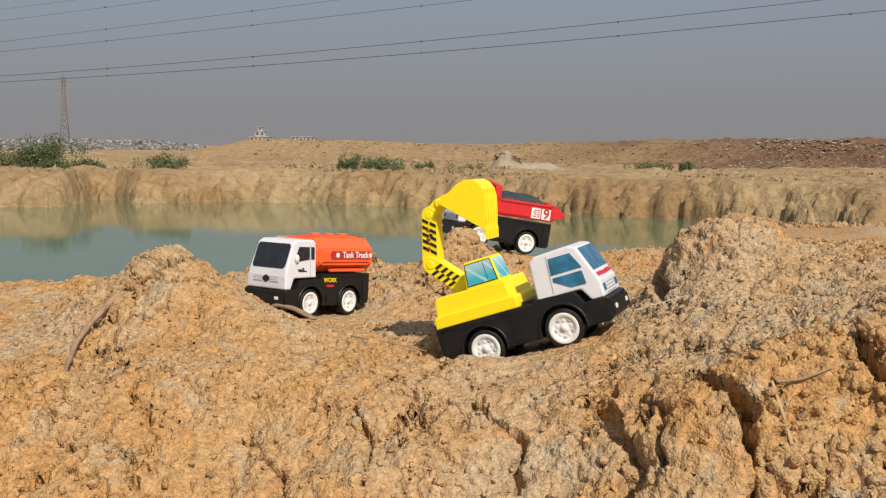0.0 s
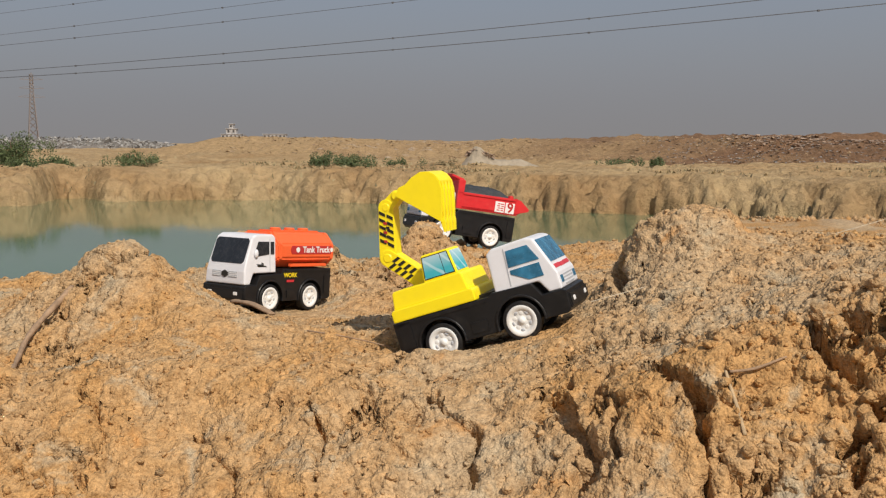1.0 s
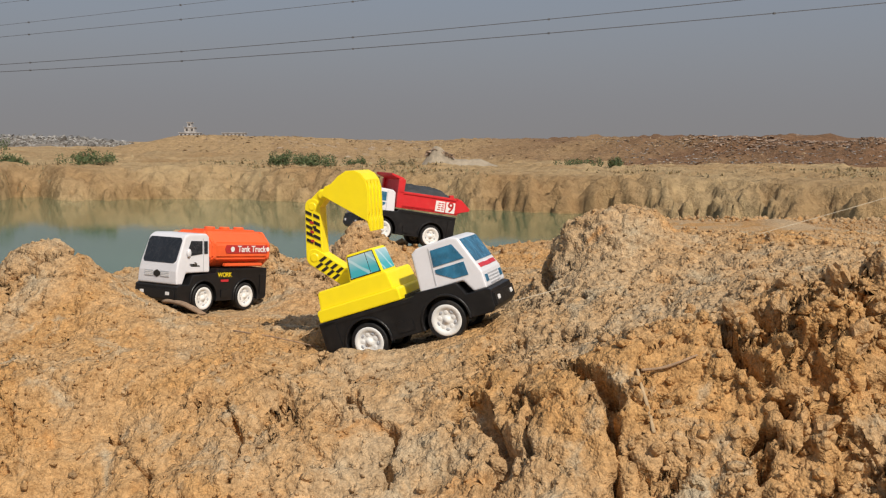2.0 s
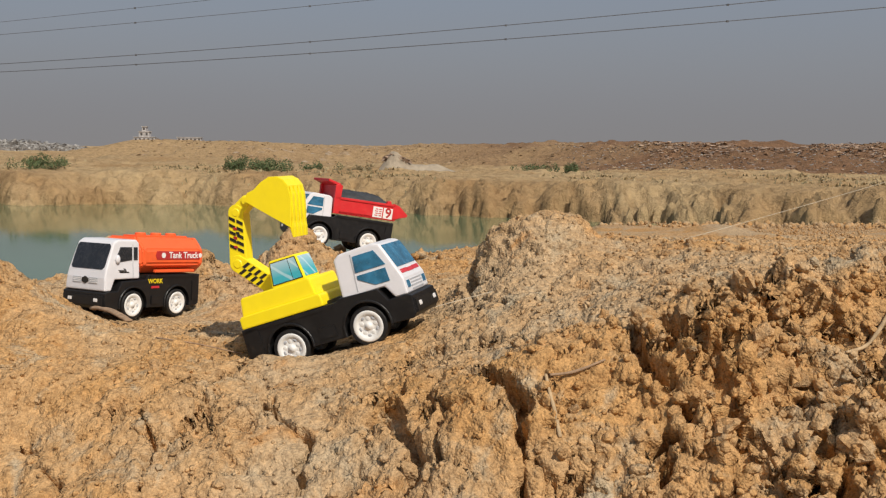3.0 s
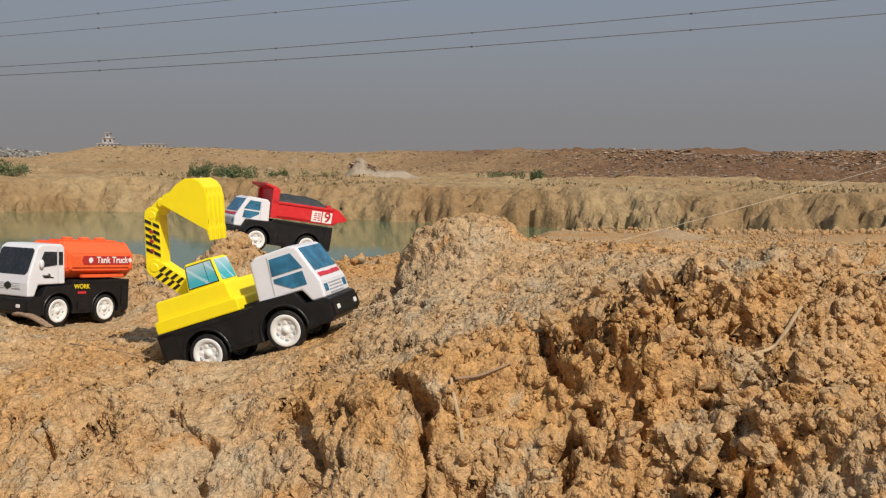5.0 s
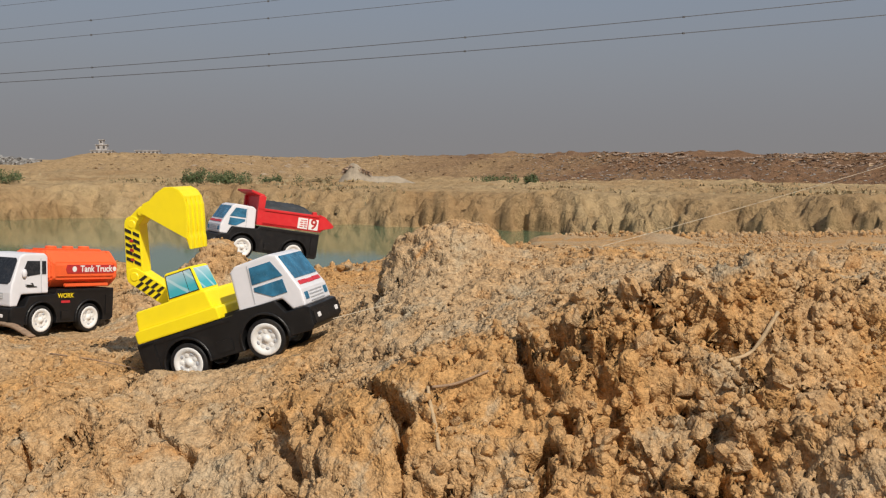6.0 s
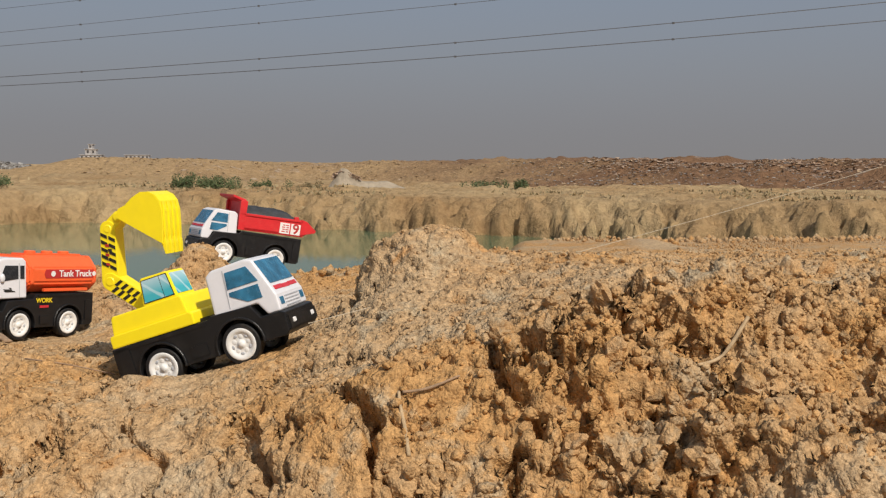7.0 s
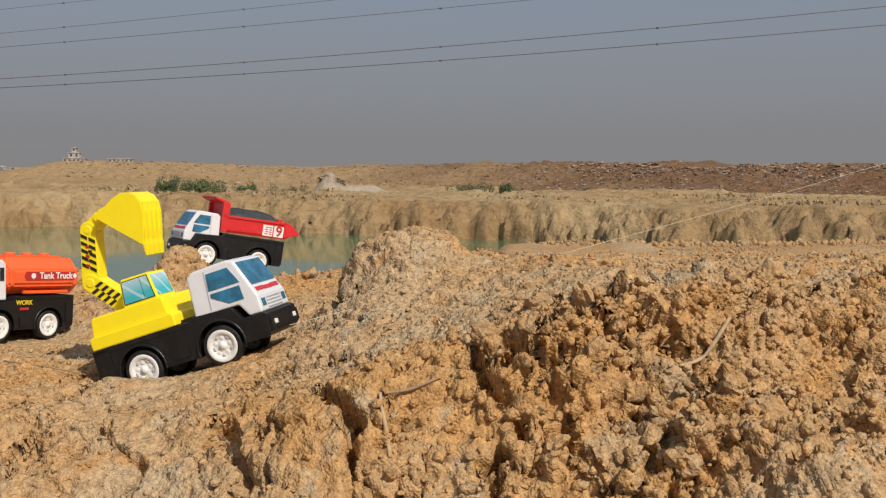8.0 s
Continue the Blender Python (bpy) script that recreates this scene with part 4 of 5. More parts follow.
def chassis(t, wb, W, rear, front, top, mat=BLACK):
    """Black lower body with wheel arches, arch lips, side boxes, bumper, axles and four wheels."""
    h, z0, R = wb / 2, 0.0165, 0.0262
    side = [(-h - rear, z0 + 0.004), (-h - rear + 0.004, z0)] + arch(-h, R, z0) + arch(h, R, z0) + [
        (h + front - 0.004, z0), (h + front, z0 + 0.004), (h + front + 0.001, 0.040), (h + front - 0.004, 0.0425), (h + 0.030, 0.0425), (h + 0.022, 0.057), (h - 0.024, 0.059), (h - 0.028, top), (-h - rear, top)]
    body = part("chassis", prism(side, -W / 2, W / 2, 0.0012), mat, t, "glossy black plastic chassis")
    for s in (-1, 1):
        y = s * W / 2
        for cx_ in (-h, h):
            ring = arch(cx_, R + 0.0022, z0, 16) + arch(cx_, R - 0.0002, z0, 16)[::-1]
            part("arch_lip", prism(ring, min(y - 0.001 * s, y + 0.0018 * s), max(y - 0.001 * s, y + 0.0018 * s), 0.0005, segments=1), mat, body)
            wheel(t, cx_, y - 0.0135 * s, s, 0.3 + 1.1 * (cx_ > 0))
        boxed("side_box", mat, body, -0.010, 0.010, y - 0.001, y + 0.0016, 0.021, 0.034, bevel=0.0006)
        boxed("side_box", mat, body, -h - rear + 0.004, -h - R - 0.005, y - 0.001, y + 0.0012, 0.024, 0.055, bevel=0.0006)
        boxed("side_rail", mat, body, -h - rear + 0.003, h - 0.032, y - 0.001, y + 0.0012, top - 0.005, top - 0.001, bevel=0.0004)
    for cx_ in (-h, h):
        part("axle", moved(lathe([(0, -W / 2 + 0.004), (0.003, -W / 2 + 0.004), (0.003, W / 2 - 0.004), (0, W / 2 - 0.004)], 12), cx_, 0, WHEEL_R), GREYP, body)
    boxed("inner_frame", mat, body, -h - rear + 0.006, h + front - 0.008, -W / 2 + 0.019, W / 2 - 0.019, 0.0175, 0.05, bevel=0.001)
    x = h + front
    boxed("bumper", mat, body, x - 0.003, x + 0.003, -W / 2 + 0.001, W / 2 - 0.001, 0.021, 0.037, label="black front bumper", bevel=0.0015)
    for s in (-1, 1):
        boxed("fog_lamp", STICK_WHITE, body, x + 0.0025, x + 0.0038, s * 0.027 - 0.004, s * 0.027 + 0.004, 0.027, 0.032, bevel=0.0005)
        boxed("tail_panel", mat, body, -h - rear - 0.001, -h - rear + 0.001, s * 0.02 - 0.013, s * 0.02 + 0.013, 0.030, 0.042, bevel=0.0005)
    return body


def forward_cab(t, wb, W, grow=1.0):
    """White cab with a raked windscreen, two blue panes in each door, red stripe, grille and lamps."""
    h = wb / 2
    up = lambda z: 0.0425 + (z - 0.0425) * grow
    prof = [(h - 0.020, 0.0565), (h - 0.0195, up(0.093)), (h - 0.014, up(0.0975)), (h + 0.018, up(0.0985)), (h + 0.025, up(0.0955)), (h + 0.040, up(0.068)), (h + 0.0445, up(0.058)), (h + 0.045, 0.0425), (h + 0.031, 0.0425), (h + 0.0235, 0.0565)]
    flank = lambda x, z: (W / 2) * (1 - 2.6 * (z - 0.0425) - 0.8 * (x - h + 0.017))
    cab = part("cab", prism(prof, -W / 2, W / 2, 0.0028, lambda x, z: flank(x, z) / (W / 2), 3), WHITE, t, "white plastic cab")
    for s in (-1, 1):
        y = lambda x, z: s * (flank(x, z) + 0.0002)
        on = lambda pts: [(x, y(x, up(z)), up(z)) for x, z in (pts if s > 0 else pts[::-1])]
        part("door_window", panel(on([(h - 0.001, 0.0755), (h - 0.001, 0.0915), (h + 0.0190, 0.0915), (h + 0.0290, 0.0755)])), GLASS_BLUE, cab, "blue door pane")
        part("lower_window", panel(on([(h + 0.000, 0.0690), (h + 0.000, 0.0725), (h + 0.0285, 0.0725), (h + 0.0305, 0.0595), (h + 0.016, 0.0595)])), GLASS_BLUE, cab, "blue lower pane")
        part("door_line", panel(on([(h - 0.003, 0.058), (h - 0.003, 0.094), (h - 0.0022, 0.094), (h - 0.0022, 0.058)]), 0.0003), GREYP, cab)
        part("wheel_mount", panel(on([(h - 0.014, 0.0480), (h - 0.014, 0.0545), (h + 0.016, 0.0545), (h + 0.016, 0.0480)]), 0.0004), CYAN, cab, "cyan inner panel showing over the wheel")
    def face(x0, z0, x1, z1, a, b, y0, y1):
        p = lambda f: (x0 + (x1 - x0) * f, z0 + (z1 - z0) * f)
        (xa, za), (xb, zb) = p(a), p(b)
        return [(xa, y0, za), (xa, y1, za), (xb, y1, zb), (xb, y0, zb)]
    low, mid, top = (h + 0.0452, 0.0425), (h + 0.0447, up(0.058)), (h + 0.0402, up(0.068))
    part("windscreen", panel(face(h + 0.0402, up(0.068), h + 0.0252, up(0.0955), 0.06, 0.93, -W / 2 * 0.76, W / 2 * 0.76)), GLASS_BLUE, cab, "blue windscreen")
    for s in (-1, 1):
        a, b = sorted((s * 0.010, s * 0.031))
        part("stripe", panel(face(*mid, *top, 0.45, 0.85, a, b)), STICK_RED, cab, "red stripe")
        a, b = sorted((s * 0.024, s * 0.033))
        part("headlight", panel(face(*low, *mid, 0.35, 0.80, a, b)), GLASS_BLUE, cab, "dark blue headlight")
    part("badge", panel(face(*mid, *top, 0.42, 0.80, -0.009, 0.009)), STICK_RED, cab, "small red badge bar")
    for k in range(4):
        part("grille_bar", panel(face(*low, *mid, 0.15 + 0.2 * k, 0.22 + 0.2 * k, -0.020, 0.020)), GREYP, cab)
    return cab


def lettering(name, text, size, mat, parent, m, label=""):
    """Raised print in the built-in font, as a mesh; m sets its face's place: x along the words, z out of the face."""
    cu = bpy.data.curves.new(name, "FONT")
    cu.body, cu.size, cu.extrude, cu.offset = text, size, 0.0002, size * 0.022
    cu.align_x, cu.align_y = "CENTER", "CENTER"
    tmp = bpy.data.objects.new(name, cu)
    scene.collection.objects.link(tmp)
    bpy.context.view_layer.update()
    me = bpy.data.meshes.new_from_object(tmp.evaluated_get(bpy.context.evaluated_depsgraph_get()))
    bpy.data.objects.remove(tmp)
    me.materials.clear()
    me.materials.append(mat)
    me.transform(m)
    ob = new(name, me)
    ob.parent = parent
    return tagged(ob, label=label)


def on_side(s, x, y, z, lean=0.0):
    """The face matrix of a truck's left (+1) or right (-1) flank; lean tips the face's top inwards."""
    return pose(x, y, z) @ (pose(0, 0, 0, 90 - lean, 0, 180) if s > 0 else pose(0, 0, 0, 90 - lean, 0, 0))


def set_down(t, middle, W, side, heading, nose_up, lean=0.0):
    """Put a truck so that the middle between its two wheels on one side (+1 left) is at that point."""
    t.matrix_world = Matrix.Translation(middle) @ pose(0, 0, 0, 0, 0, heading) @ pose(0, 0, 0, 0, -nose_up, 0) @ pose(0, 0, 0, lean, 0, 0) @ Matrix.Translation((0, -side * W / 2, -WHEEL_R))


def dump_truck():
    t = thing("toy_dump_truck", "toy dump truck, white cab, red tipper bed with dark load", "toy truck", "toy trucks")
    wb, W = 0.100, 0.080
    chassis(t, wb, W, 0.047, 0.046, 0.064)
    forward_cab(t, wb, W)
    bw = 0.039
    bed = part("bed", prism([(0.027, 0.066), (0.029, 0.072), (-0.096, 0.074), (-0.098, 0.068)], -bw, bw, 0.001), RED, t, "red plastic tipper bed")
    for s in (-1, 1):
        y = s * bw
        a, b = sorted((y, y - 0.004 * s))
        part("side_wall", prism([(0.028, 0.066), (0.029, 0.096), (-0.094, 0.098), (-0.099, 0.068)], a, b, 0.0008), RED, bed)
        a, b = sorted((y + 0.0018 * s, y - 0.005 * s))
        part("top_rail", prism([(0.029, 0.093), (0.029, 0.0975), (-0.096, 0.0995), (-0.096, 0.095)], a, b, 0.0008), RED, bed)
        part("end_post", prism([(0.029, 0.066), (0.031, 0.118), (0.024, 0.121), (0.017, 0.119), (0.018, 0.066)], a, b, 0.0008), RED, bed)
        part("tail_wing", prism([(-0.092, 0.070), (-0.092, 0.101), (-0.104, 0.098), (-0.124, 0.083), (-0.122, 0.079), (-0.104, 0.074)], a, b, 0.0008), RED, bed)
        part("tail_knob", prism([(-0.078, 0.098), (-0.078, 0.104), (-0.085, 0.105), (-0.088, 0.099)], a, b, 0.0008), RED, bed)
        for x0, mat, nm in ((-0.0925, STICK_WHITE, "number_plate"), (-0.0705, STICK_WHITE, "sign_plate")):
            pts = [(x0, y + 0.0001 * s, 0.0705), (x0 + 0.0195, y + 0.0001 * s, 0.0705), (x0 + 0.0195, y + 0.0001 * s, 0.0905), (x0, y + 0.0001 * s, 0.0905)]
            plate = part(nm, panel(pts if s < 0 else pts[::-1]), mat, bed, "white square sticker")
            if nm == "number_plate":
                lettering("numeral", "9", 0.026, STICK_DEEP, plate, on_side(s, x0 + 0.0097, y + 0.0008 * s, 0.0805), "dark red numeral nine")
            else:
                for i in range(4):
                    for j in range(2):
                        w = 0.0062 if (i + j) % 2 else 0.0048
                        p0, z = x0 + 0.0018 + 0.0075 * j, 0.0735 + 0.004 * i
                        q = [(p0, y + 0.0008 * s, z), (p0 + w, y + 0.0008 * s, z), (p0 + w, y + 0.0008 * s, z + 0.0018), (p0, y + 0.0008 * s, z + 0.0018)]
                        part("sign_bar", panel(q if s < 0 else q[::-1], 0.0002), STICK_RED, plate)
    part("front_wall", prism([(0.024, 0.066), (0.026, 0.118), (0.046, 0.124), (0.046, 0.128), (0.020, 0.122), (0.018, 0.066)], -bw, bw, 0.001), RED, bed, "red head board with a lip over the cab")
    part("tailgate", prism([(-0.098, 0.069), (-0.118, 0.082), (-0.116, 0.086), (-0.094, 0.074)], -bw, bw, 0.0008), RED, bed)
    bm = bmesh.new()
    bmesh.ops.create_grid(bm, x_segments=50, y_segments=34, size=1.0)
    co = np.array([v.co[:] for v in bm.verts])
    hgt = 0.094 + 0.0200 * np.clip(1 - co[:, 1] ** 2, 0, 1) ** 0.6 * np.clip(1 - (0.9 * co[:, 0] - 0.1) ** 4, 0, 1) + 0.0012 * value_noise(co, 0.12, 3, 3)
    for v, z in zip(bm.verts, hgt):
        v.co = (-0.038 + v.co.x * 0.056, v.co.y * 0.0352, z)
    part("load", bm, GRAVEL, t, "dark grey moulded load", smooth=True)
    return t, W


def tank_truck():
    t = thing("toy_tank_truck", "toy tank truck, white cab, orange tank, black chassis", "toy truck", "toy trucks")
    wb, W = 0.090, 0.088
    h = wb / 2
    body = chassis(t, wb, W, 0.048, 0.053, 0.066)
    prof = [(h - 0.024, 0.0585), (h - 0.024, 0.106), (h - 0.019, 0.1105), (h + 0.016, 0.110), (h + 0.0245, 0.1055), (h + 0.0385, 0.070), (h + 0.041, 0.060), (h + 0.0415, 0.0425), (h + 0.030, 0.0425), (h + 0.0225, 0.0575)]
    prof = [(x + 0.002, 0.0425 + (z - 0.0425) * 1.12) for x, z in prof]
    flank = lambda x, z: (W / 2) * (1 - 1.6 * (z - 0.0425) - 0.7 * (x - h + 0.024))
    cab = part("cab", prism(prof, -W / 2, W / 2, 0.0032, lambda x, z: flank(x, z) / (W / 2), 3), WHITE, t, "white plastic cab")
    up = lambda z: 0.0425 + (z - 0.0425) * 1.12
    for s in (-1, 1):
        y = lambda x, z: s * (flank(x, z) + 0.0002)
        on = lambda pts: [(x + 0.002, y(x + 0.002, up(z)), up(z)) for x, z in (pts if s > 0 else pts[::-1])]
        part("door_window", panel(on([(h - 0.009, 0.0835), (h - 0.009, 0.1005), (h + 0.0125, 0.1005), (h + 0.019, 0.088), (h + 0.0165, 0.0805)])), GLASS_DARK, cab, "dark door window")
        part("rear_window", panel(on([(h - 0.0195, 0.0835), (h - 0.0195, 0.1005), (h - 0.0125, 0.1005), (h - 0.0125, 0.0835)])), GLASS_DARK, cab, "narrow dark window")
        part("door_line", panel(on([(h - 0.0112, 0.060), (h - 0.0112, 0.104), (h - 0.0104, 0.104), (h - 0.0104, 0.060)]), 0.0003), GREYP, cab)
        m = lump(0.006, 3, 1.0, 2, 0.05)
        bmesh.ops.scale(m, vec=(0.7, 0.45, 1.15), verts=m.verts[:])
        part("wing_mirror", moved(m, h + 0.021, y(h + 0.021, 0.090) + 0.002 * s, 0.0895), WHITE, cab, smooth=True)
        for k, (x0, w, z) in enumerate(((h - 0.004, 0.020, 0.0665), (h + 0.001, 0.016, 0.0685), (h + 0.002, 0.006, 0.0705))):
            part("script_bar", panel(on([(x0, z), (x0 + 0.002, z + 0.0016), (x0 + w, z + 0.0018), (x0 + w - 0.003, z)]), 0.0003), STICK_BLACK, cab)
    def face(x0, z0, x1, z1, a, b, y0, y1, c=0.0):
        p = lambda f: (x0 + (x1 - x0) * f, z0 + (z1 - z0) * f)
        (xa, za), (xb, zb) = p(a), p(b)
        if not c:
            return [(xa, y0, za), (xa, y1, za), (xb, y1, zb), (xb, y0, zb)]
        (xc, zc), (xd, zd) = p(a + c * 0.8), p(b - c * 0.8)
        k = c * 0.030
        return [(xa, y0 + k, za), (xa, y1 - k, za), (xc, y1, zc), (xd, y1, zd), (xb, y1 - k, zb), (xb, y0 + k, zb), (xd, y0, zd), (xc, y0, zc)]
    part("windscreen", panel(face(h + 0.0407, up(0.070), h + 0.0267, up(0.1055), 0.02, 0.96, -0.0345, 0.0345, 0.12)), GLASS_DARK, cab, "large black windscreen")
    low, mid = (h + 0.0437, 0.0425), (h + 0.0432, up(0.060))
    for s in (-1, 1):
        a, b = sorted((s * 0.008, s * 0.026))
        part("grille", panel(face(*low, *mid, 0.55, 0.98, a, b)), GREYP, cab, "grey grille")
        for k in range(3):
            part("grille_slot", panel(face(*low, *mid, 0.60 + 0.12 * k, 0.65 + 0.12 * k, a + 0.001, b - 0.001), 0.0009), STICK_WHITE, cab)
    part("badge", panel(face(*low, *mid, 0.50, 1.05, -0.0065, 0.0065, 0.2), 0.0009), STICK_BLACK, cab, "dark rounded badge shape")
    for piece in [cab, *cab.children]:
        piece.data.transform(pose(0.009, 0, 0))
    # eight-sided tank with ribs and filler caps
    w, z0, z1 = 0.0435, 0.068, 0.122
    ring = [(-w + 0.015, z0), (w - 0.015, z0), (w, z0 + 0.014), (w, z1 - 0.018), (w - 0.016, z1), (-w + 0.016, z1), (-w, z1 - 0.018), (-w, z0 + 0.014)]
    def drum(x0, x1, grow, bevel):
        bm = bmesh.new()
        c = (z0 + z1) / 2
        a, b = ([bm.verts.new((x, y * grow, c + (z - c) * grow)) for y, z in ring] for x in (x0, x1))
        bm.faces.new(a)
        bm.faces.new(b[::-1])
        for i in range(8):
            bm.faces.new((a[i], b[i], b[(i + 1) % 8], a[(i + 1) % 8]))
        bmesh.ops.recalc_face_normals(bm, faces=bm.faces[:])
        bmesh.ops.bevel(bm, geom=bm.edges[:], offset=bevel, segments=3, affect="EDGES", clamp_overlap=True)
        return bm
    tank = part("tank", drum(-0.101, 0.033, 1.0, 0.003), ORANGE, t, "orange plastic tank")
    for x in (-0.094, 0.024):
        part("tank_rib", drum(x - 0.003, x + 0.003, 1.025, 0.001), ORANGE, tank)
    boxed("catwalk", ORANGE, tank, -0.092, 0.016, -0.015, 0.015, z1 - 0.001, z1 + 0.0028, bevel=0.001)
    for x in (-0.070, -0.038, -0.006):
        part("filler_cap", moved(lathe([(0, 0.0), (0.0085, 0.0), (0.0085, 0.0030), (0.0075, 0.0042), (0, 0.0042)], 24), 0, 0, 0), ORANGE, tank).data.transform(pose(x, 0, z1 + 0.0025) @ pose(0, 0, 0, 90, 0, 0))
    for s in (-1, 1):
        y = s * (w + 0.0001)
        boxed("side_step", ORANGE, tank, -0.080, 0.004, *sorted((y - 0.004 * s, y + 0.0022 * s)), z0 + 0.001, z0 + 0.006, bevel=0.001)
        q = [(-0.097, y, 0.0890), (0.000, y, 0.0890), (0.003, y, 0.0955), (0.000, y, 0.1020), (-0.097, y, 0.1020)]
        sign = part("label", panel(q if s < 0 else q[::-1]), STICK_DEEP, tank, "dark red printed label")
        f = lambda x: on_side(s, x, y + 0.0008 * s, 0.0955)
        lettering("words", "Tank Truck", 0.0135, STICK_WHITE, sign, f(-0.056), "white words Tank Truck")
        for x, r in ((-0.013, 0.0042), (-0.0925, 0.0036)):
            part("emblem", moved(lathe([(0, 0.0), (r, 0.0), (r, 0.0003), (0, 0.0003)] if s > 0 else [(0, 0.0), (r, 0.0), (r, -0.0003), (0, -0.0003)], 20), x, y + 0.0008 * s, 0.0955), STICK_WHITE, sign, "small round white emblem")
        yb = s * (W / 2 + 0.0006)
        lettering("words", "WORK", 0.0095, STICK_YELLOW, body, on_side(s, 0.002, yb, 0.0560), "yellow word WORK")
        q = [(-0.006, yb, 0.0455), (0.010, yb, 0.0455), (0.010, yb, 0.0490), (-0.006, yb, 0.0490)]
        part("red_bar", panel(q if s < 0 else q[::-1], 0.0003), STICK_RED, body)
    return t, W


def link(a, b, ra, rb, y0, y1, bevel=0.0008):
    """An arm segment between two joints in the truck's upright plane, rounded at both ends."""
    (ax, az), (bx, bz) = a, b
    d = math.atan2(bz - az, bx - ax)
    pts = [(ax + ra * math.cos(d + math.pi / 2 + math.pi * k / 8), az + ra * math.sin(d + math.pi / 2 + math.pi * k / 8)) for k in range(9)]
    pts += [(bx + rb * math.cos(d - math.pi / 2 + math.pi * k / 8), bz + rb * math.sin(d - math.pi / 2 + math.pi * k / 8)) for k in range(9)]
    return prism(pts, y0, y1, bevel)


def excavator_truck():
    t = thing("toy_excavator_truck", "toy excavator truck, white cab, yellow house, arm and bucket", "toy truck", "toy trucks")
    wb, W = 0.093, 0.084
    h = wb / 2
    body = chassis(t, wb, W, 0.052, 0.056, 0.056)
    cab = forward_cab(t, wb, W, 1.12)
    for piece in [cab, *cab.children]:                   # a longer cab with a steeper windscreen
        for v in piece.data.vertices:
            f = min(1.0, max(0.0, (v.co.x - h + 0.020) / 0.058))
            v.co.x += f * (0.008 + 0.007 * min(1.0, max(0.0, (v.co.z - 0.071) / 0.034)))
    boxed("deck", BLACK, body, -0.010, 0.028, -0.03, 0.03, 0.054, 0.060, bevel=0.001)
    skirt = [(-0.096, 0.0565), (-0.096, 0.0680), (-0.0935, 0.0705), (0.002, 0.0705), (0.0045, 0.0680), (0.0045, 0.0565)]
    house = part("house", prism(skirt, -W / 2 - 0.001, W / 2 + 0.001, 0.0015), YELLOW, t, "yellow plastic turntable house")
    upper = [(-0.0925, 0.0700), (-0.090, 0.0880), (-0.088, 0.0905), (-0.006, 0.0905), (-0.004, 0.0880), (-0.001, 0.0700)]
    part("house_top", prism(upper, -W / 2 + 0.002, W / 2 - 0.002, 0.0018, lambda x, z: 1 - 1.4 * max(0, z - 0.070)), YELLOW, house)
    boxed("tail_step", YELLOW, house, -0.095, -0.084, 0.010, 0.030, 0.084, 0.0895, bevel=0.001)
    # driver's cabin on the house
    cy = -0.0155
    prof = [(-0.050, 0.0902), (-0.0465, 0.1175), (-0.0445, 0.1200), (-0.0145, 0.1195), (-0.0125, 0.1170), (-0.0085, 0.0902)]
    cabin = part("cabin", moved(prism(prof, -0.021, 0.021, 0.0016, lambda x, z: 1 - 3.0 * max(0, z - 0.0902)), 0, cy, 0), YELLOW, t, "yellow plastic cabin")
    wy = lambda z, s: cy + s * (0.021 * (1 - 3.0 * max(0, z - 0.0902)) + 0.0002)
    for s in (-1, 1):
        q = [(-0.0475, 0.0925), (-0.0105, 0.0925), (-0.0140, 0.1175), (-0.0448, 0.1175)]
        q = q if s < 0 else q[::-1]
        part("window_border", panel([(x, wy(z, s), z) for x, z in q], 0.0003), STICK_BLACK, cabin, "black printed window border")
        q = [(-0.0464, 0.0935), (-0.0226, 0.0935), (-0.0236, 0.1166), (-0.0440, 0.1166)]
        p = [(-0.0218, 0.0935), (-0.0116, 0.0935), (-0.0148, 0.1166), (-0.0228, 0.1166)]
        for c in (q, p):
            c = c if s < 0 else c[::-1]
            part("window", panel([(x, wy(z, s) + 0.0004 * s, z) for x, z in c], 0.0002), TEAL, cabin, "teal printed window with pale streaks")
    q = [(-0.0088, cy - 0.017, 0.0930), (-0.0088, cy + 0.017, 0.0930), (-0.0122, cy + 0.0165, 0.1165), (-0.0122, cy - 0.0165, 0.1165)]
    part("front_window", panel(q), TEAL, cabin, "teal printed front window")
    # arm: foot, lower arm, upper arm, neck, bucket
    P0, P1, P2, P3 = (-0.064, 0.0945), (-0.095, 0.1290), (-0.079, 0.1850), (-0.063, 0.1940)
    ay = 0.002
    part("arm_foot", moved(link((-0.064, 0.0880), (-0.064, 0.0940), 0.011, 0.009, -0.012, 0.012), 0, ay, 0), YELLOW, t)
    lower = part("lower_arm", moved(link(P0, P1, 0.0098, 0.0098, -0.010, 0.010), 0, ay, 0), YELLOW, t, "yellow lower arm with black stripes")
    upper = part("upper_arm", moved(link(P1, P2, 0.0105, 0.0092, -0.009, 0.009), 0, ay, 0), YELLOW, t, "yellow upper arm with black stripes")
    neck = part("neck", moved(link(P2, P3, 0.0075, 0.0065, -0.0085, 0.0085), 0, ay, 0), YELLOW, t)
    for (px, pz), r, w in ((P0, 0.0062, 0.0118), (P1, 0.0055, 0.0108), (P2, 0.0050, 0.0096), (P3, 0.0052, 0.0105)):
        part("joint_pin", moved(lathe([(0, -w), (r * 0.8, -w), (r, -w + 0.001), (r, w - 0.001), (r * 0.8, w), (0, w)], 24), px, ay, pz), YELLOW, upper, smooth=False)
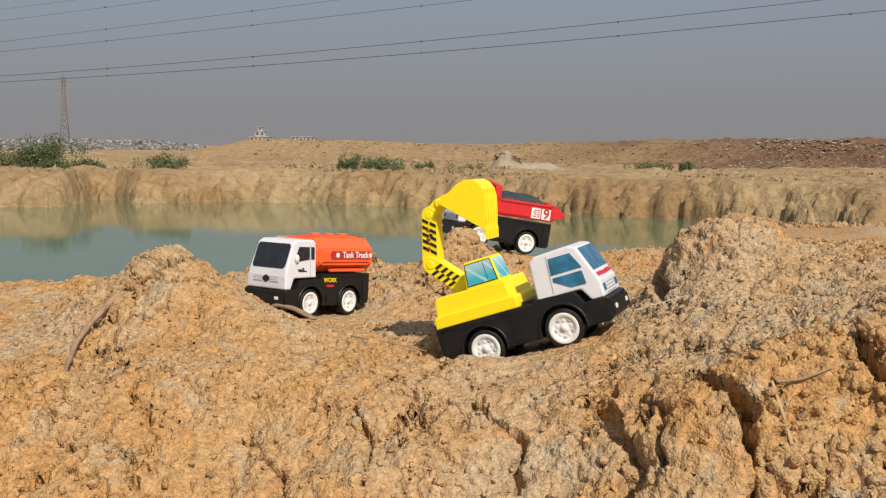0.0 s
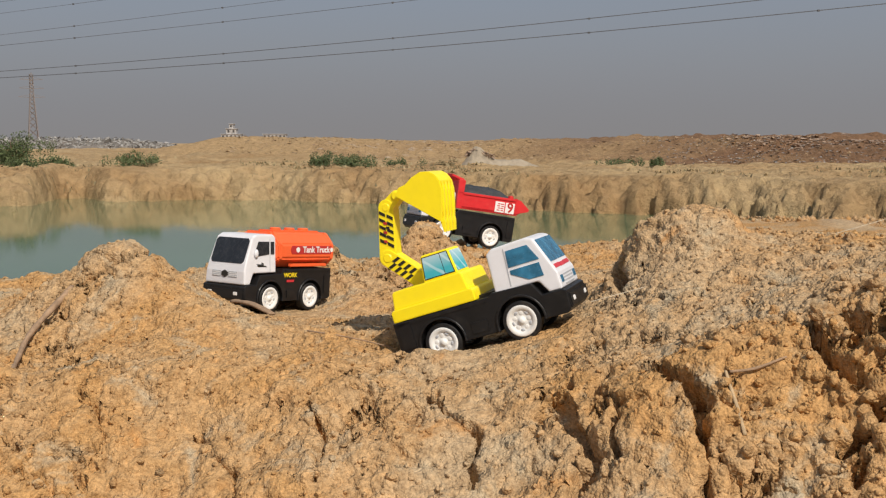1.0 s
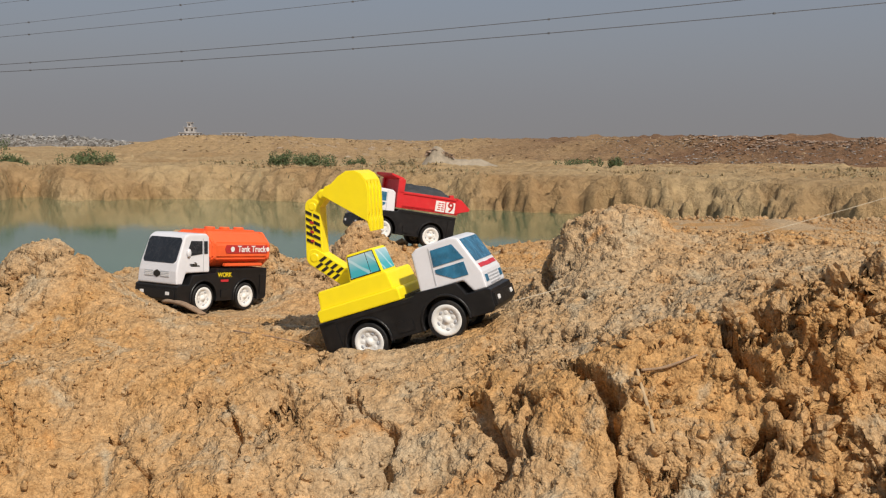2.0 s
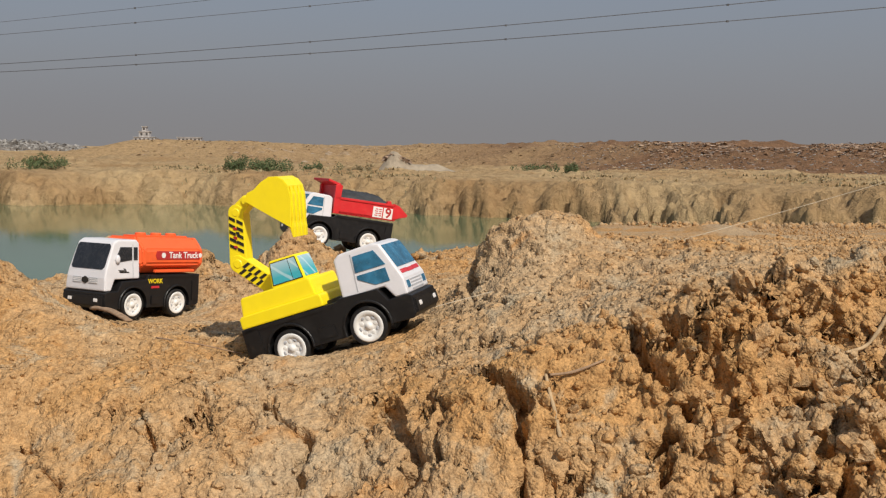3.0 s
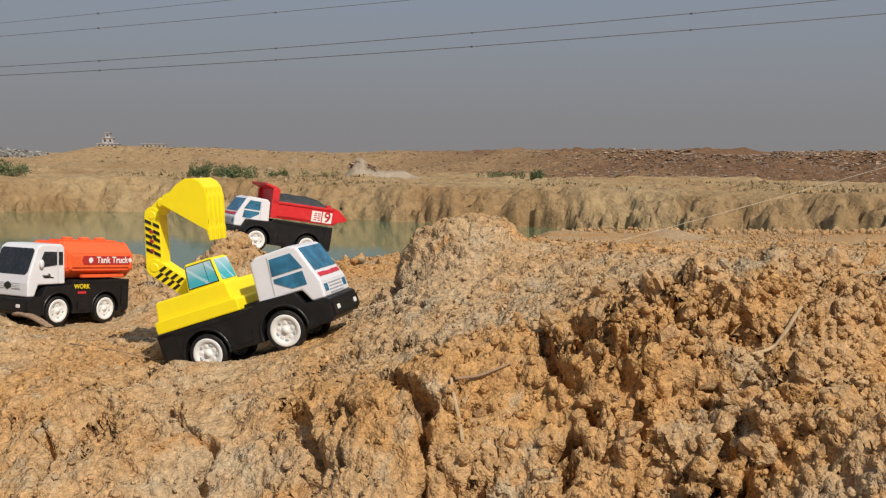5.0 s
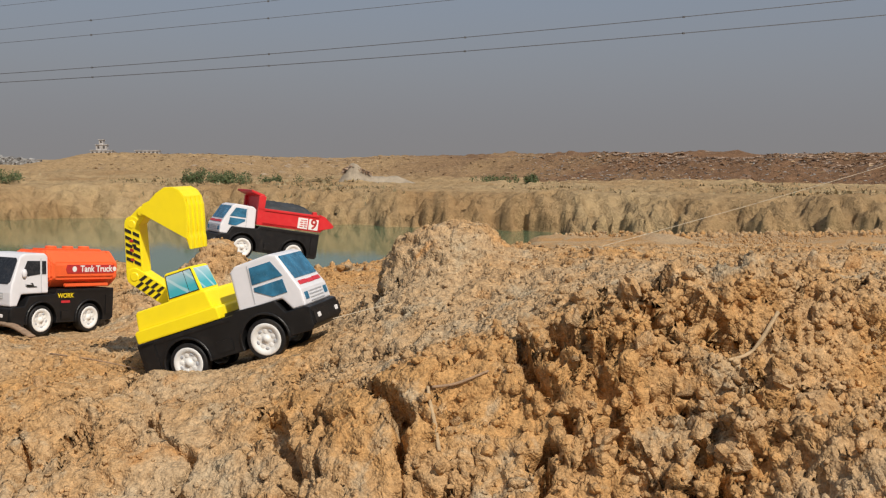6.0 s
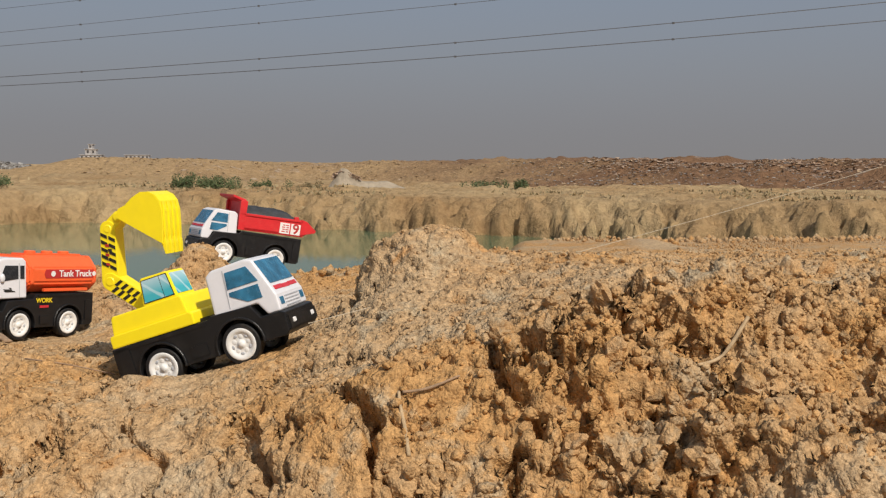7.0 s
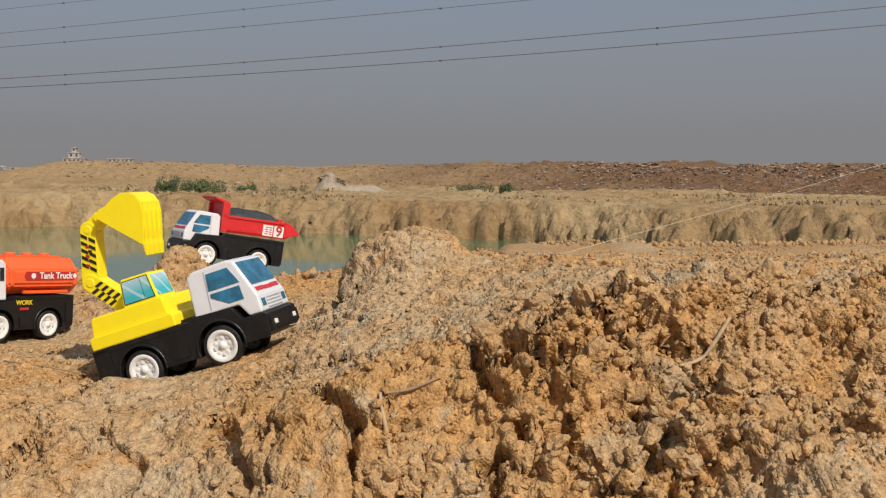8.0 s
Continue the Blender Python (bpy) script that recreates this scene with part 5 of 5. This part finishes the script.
    for arm, (a, b), wid, n, rad in ((lower, (P0, P1), 0.0102, 4, 0.0088), (upper, (P1, P2), 0.0092, 5, 0.0086)):
        ax, az = a
        ux, uz = b[0] - ax, b[1] - az
        L = math.hypot(ux, uz)
        ux, uz = ux / L, uz / L
        vx, vz = -uz, ux
        for s in (-1, 1):
            for k in range(n):
                for half in (-1, 1):
                    u = L * (0.20 + 0.68 * (k + (0.5 if half > 0 and n == 5 else 0)) / n)
                    lo, hi = ((-0.97, -0.12) if half < 0 else (0.12, 0.97)) if n == 5 else ((-0.95, -0.02) if half < 0 else (0.02, 0.95))
                    q = []
                    for du, dv in ((0, lo), (0.0036, lo), (0.0036 + 0.0035, hi), (0.0035, hi)):
                        q.append((ax + ux * (u + du) + vx * dv * rad, ay + s * (wid + 0.0001 - 0.0011), az + uz * (u + du) + vz * dv * rad))
                    nrm = (Vector(q[1]) - Vector(q[0])).cross(Vector(q[2]) - Vector(q[0])).y
                    if nrm * s < 0:
                        q = q[::-1]
                    part("stripe", panel(q, 0.0014), STICK_BLACK, arm)
        if n == 5:
            for s in (-1, 1):
                for k in range(5):
                    u, v = L * 0.30 + 0.0052 * k, (-0.0020 if k % 2 else 0.0012)
                    q = [(ax + ux * (u + du) + vx * (v + dv), ay + s * (wid - 0.0008), az + uz * (u + du) + vz * (v + dv)) for du, dv in ((0, -0.0022), (0.0030, -0.0016), (0.0034, 0.0024), (0.0006, 0.0020))]
                    if (Vector(q[1]) - Vector(q[0])).cross(Vector(q[2]) - Vector(q[0])).y * s < 0:
                        q = q[::-1]
                    part("print_bar", panel(q, 0.0014), STICK_BLACK if k % 2 else STICK_DEEP, arm)
    # bucket, about its hinge
    bw, tilt = 0.021, radians(45)
    def turned(x, z):
        return (P3[0] + x * math.cos(tilt) - z * math.sin(tilt), P3[1] + x * math.sin(tilt) + z * math.cos(tilt))
    outer = [(0.002, -0.004), (0.012, -0.003), (0.019, -0.0085), (0.030, -0.012), (0.040, -0.018), (0.0452, -0.027), (0.0455, -0.035), (0.042, -0.043), (0.034, -0.050), (0.020, -0.058), (0.002, -0.0665)]
    inner = [(0.000, -0.0655), (0.019, -0.0555), (0.0325, -0.0475), (0.040, -0.0415), (0.0432, -0.0345), (0.0428, -0.0275), (0.038, -0.020), (0.029, -0.0142), (0.018, -0.0108), (0.010, -0.0072), (0.004, -0.0075)]
    shell = [turned(*p) for p in outer + inner]
    bucket = part("bucket", moved(prism(shell, -bw, bw, 0.0007), 0, ay, 0), YELLOW, t, "yellow toothed digging bucket")
    cheek = [turned(*p) for p in outer]
    for s in (-1, 1):
        a, b = sorted((s * (bw + 0.0006), s * (bw - 0.002)))
        part("cheek", moved(prism(cheek, a, b, 0.0006), 0, ay, 0), YELLOW, bucket)
    for k in range(4):
        c = -bw + (k + 0.5) * 2 * bw / 4
        tooth = [turned(*p) for p in ((0.010, -0.064), (0.004, -0.069), (-0.006, -0.0745), (-0.007, -0.0725), (0.002, -0.0635))]
        part("tooth", moved(prism(tooth, c - 0.0034, c + 0.0034, 0.0006), 0, ay, 0), YELLOW, bucket)
        rib = [turned(*p) for p in ((0.043, -0.0435), (0.035, -0.0510), (0.021, -0.0592), (0.005, -0.0675), (0.005, -0.066), (0.034, -0.0495))]
        part("rib", moved(prism(rib, c - 0.0030, c + 0.0030, 0.0004), 0, ay, 0), YELLOW, bucket)
    return t, W


ob, W = dump_truck()
set_down(ob, (0.311, 1.955, -0.2735), W, 1, 202, 9.5)
ob, W = tank_truck()
set_down(ob, (0.0215, 1.6325, -0.3435), W, 1, 234, 5)
ob, W = excavator_truck()
set_down(ob, (0.2882, 1.1458, -0.3082), W, -1, -21, 18.5)


# ---- the towing cord ----
def towing_cord():
    bm = bmesh.new()
    a, b = Vector((0.398, 1.098, -0.268)), Vector((2.58, 2.55, 0.09))
    pts = [a.lerp(b, k / 30) - Vector((0, 0, 0.06 * (k / 30) * (1 - k / 30))) for k in range(31)]
    pts += [Vector((2.60, 2.57, -0.05)), Vector((2.61, 2.58, -0.36))]
    rings = [[bm.verts.new(p + Vector(q) * 0.0004) for q in ((0, 0, 1), (0, 1, -0.5), (0, -1, -0.5))] for p in pts]
    for p, q in zip(rings, rings[1:]):
        for i in range(3):
            bm.faces.new((p[i], p[(i + 1) % 3], q[(i + 1) % 3], q[i]))
    return tagged(part("cord", bm, CORD), "thin pale cord tied to the front of the toy excavator", "cord")


towing_cord()
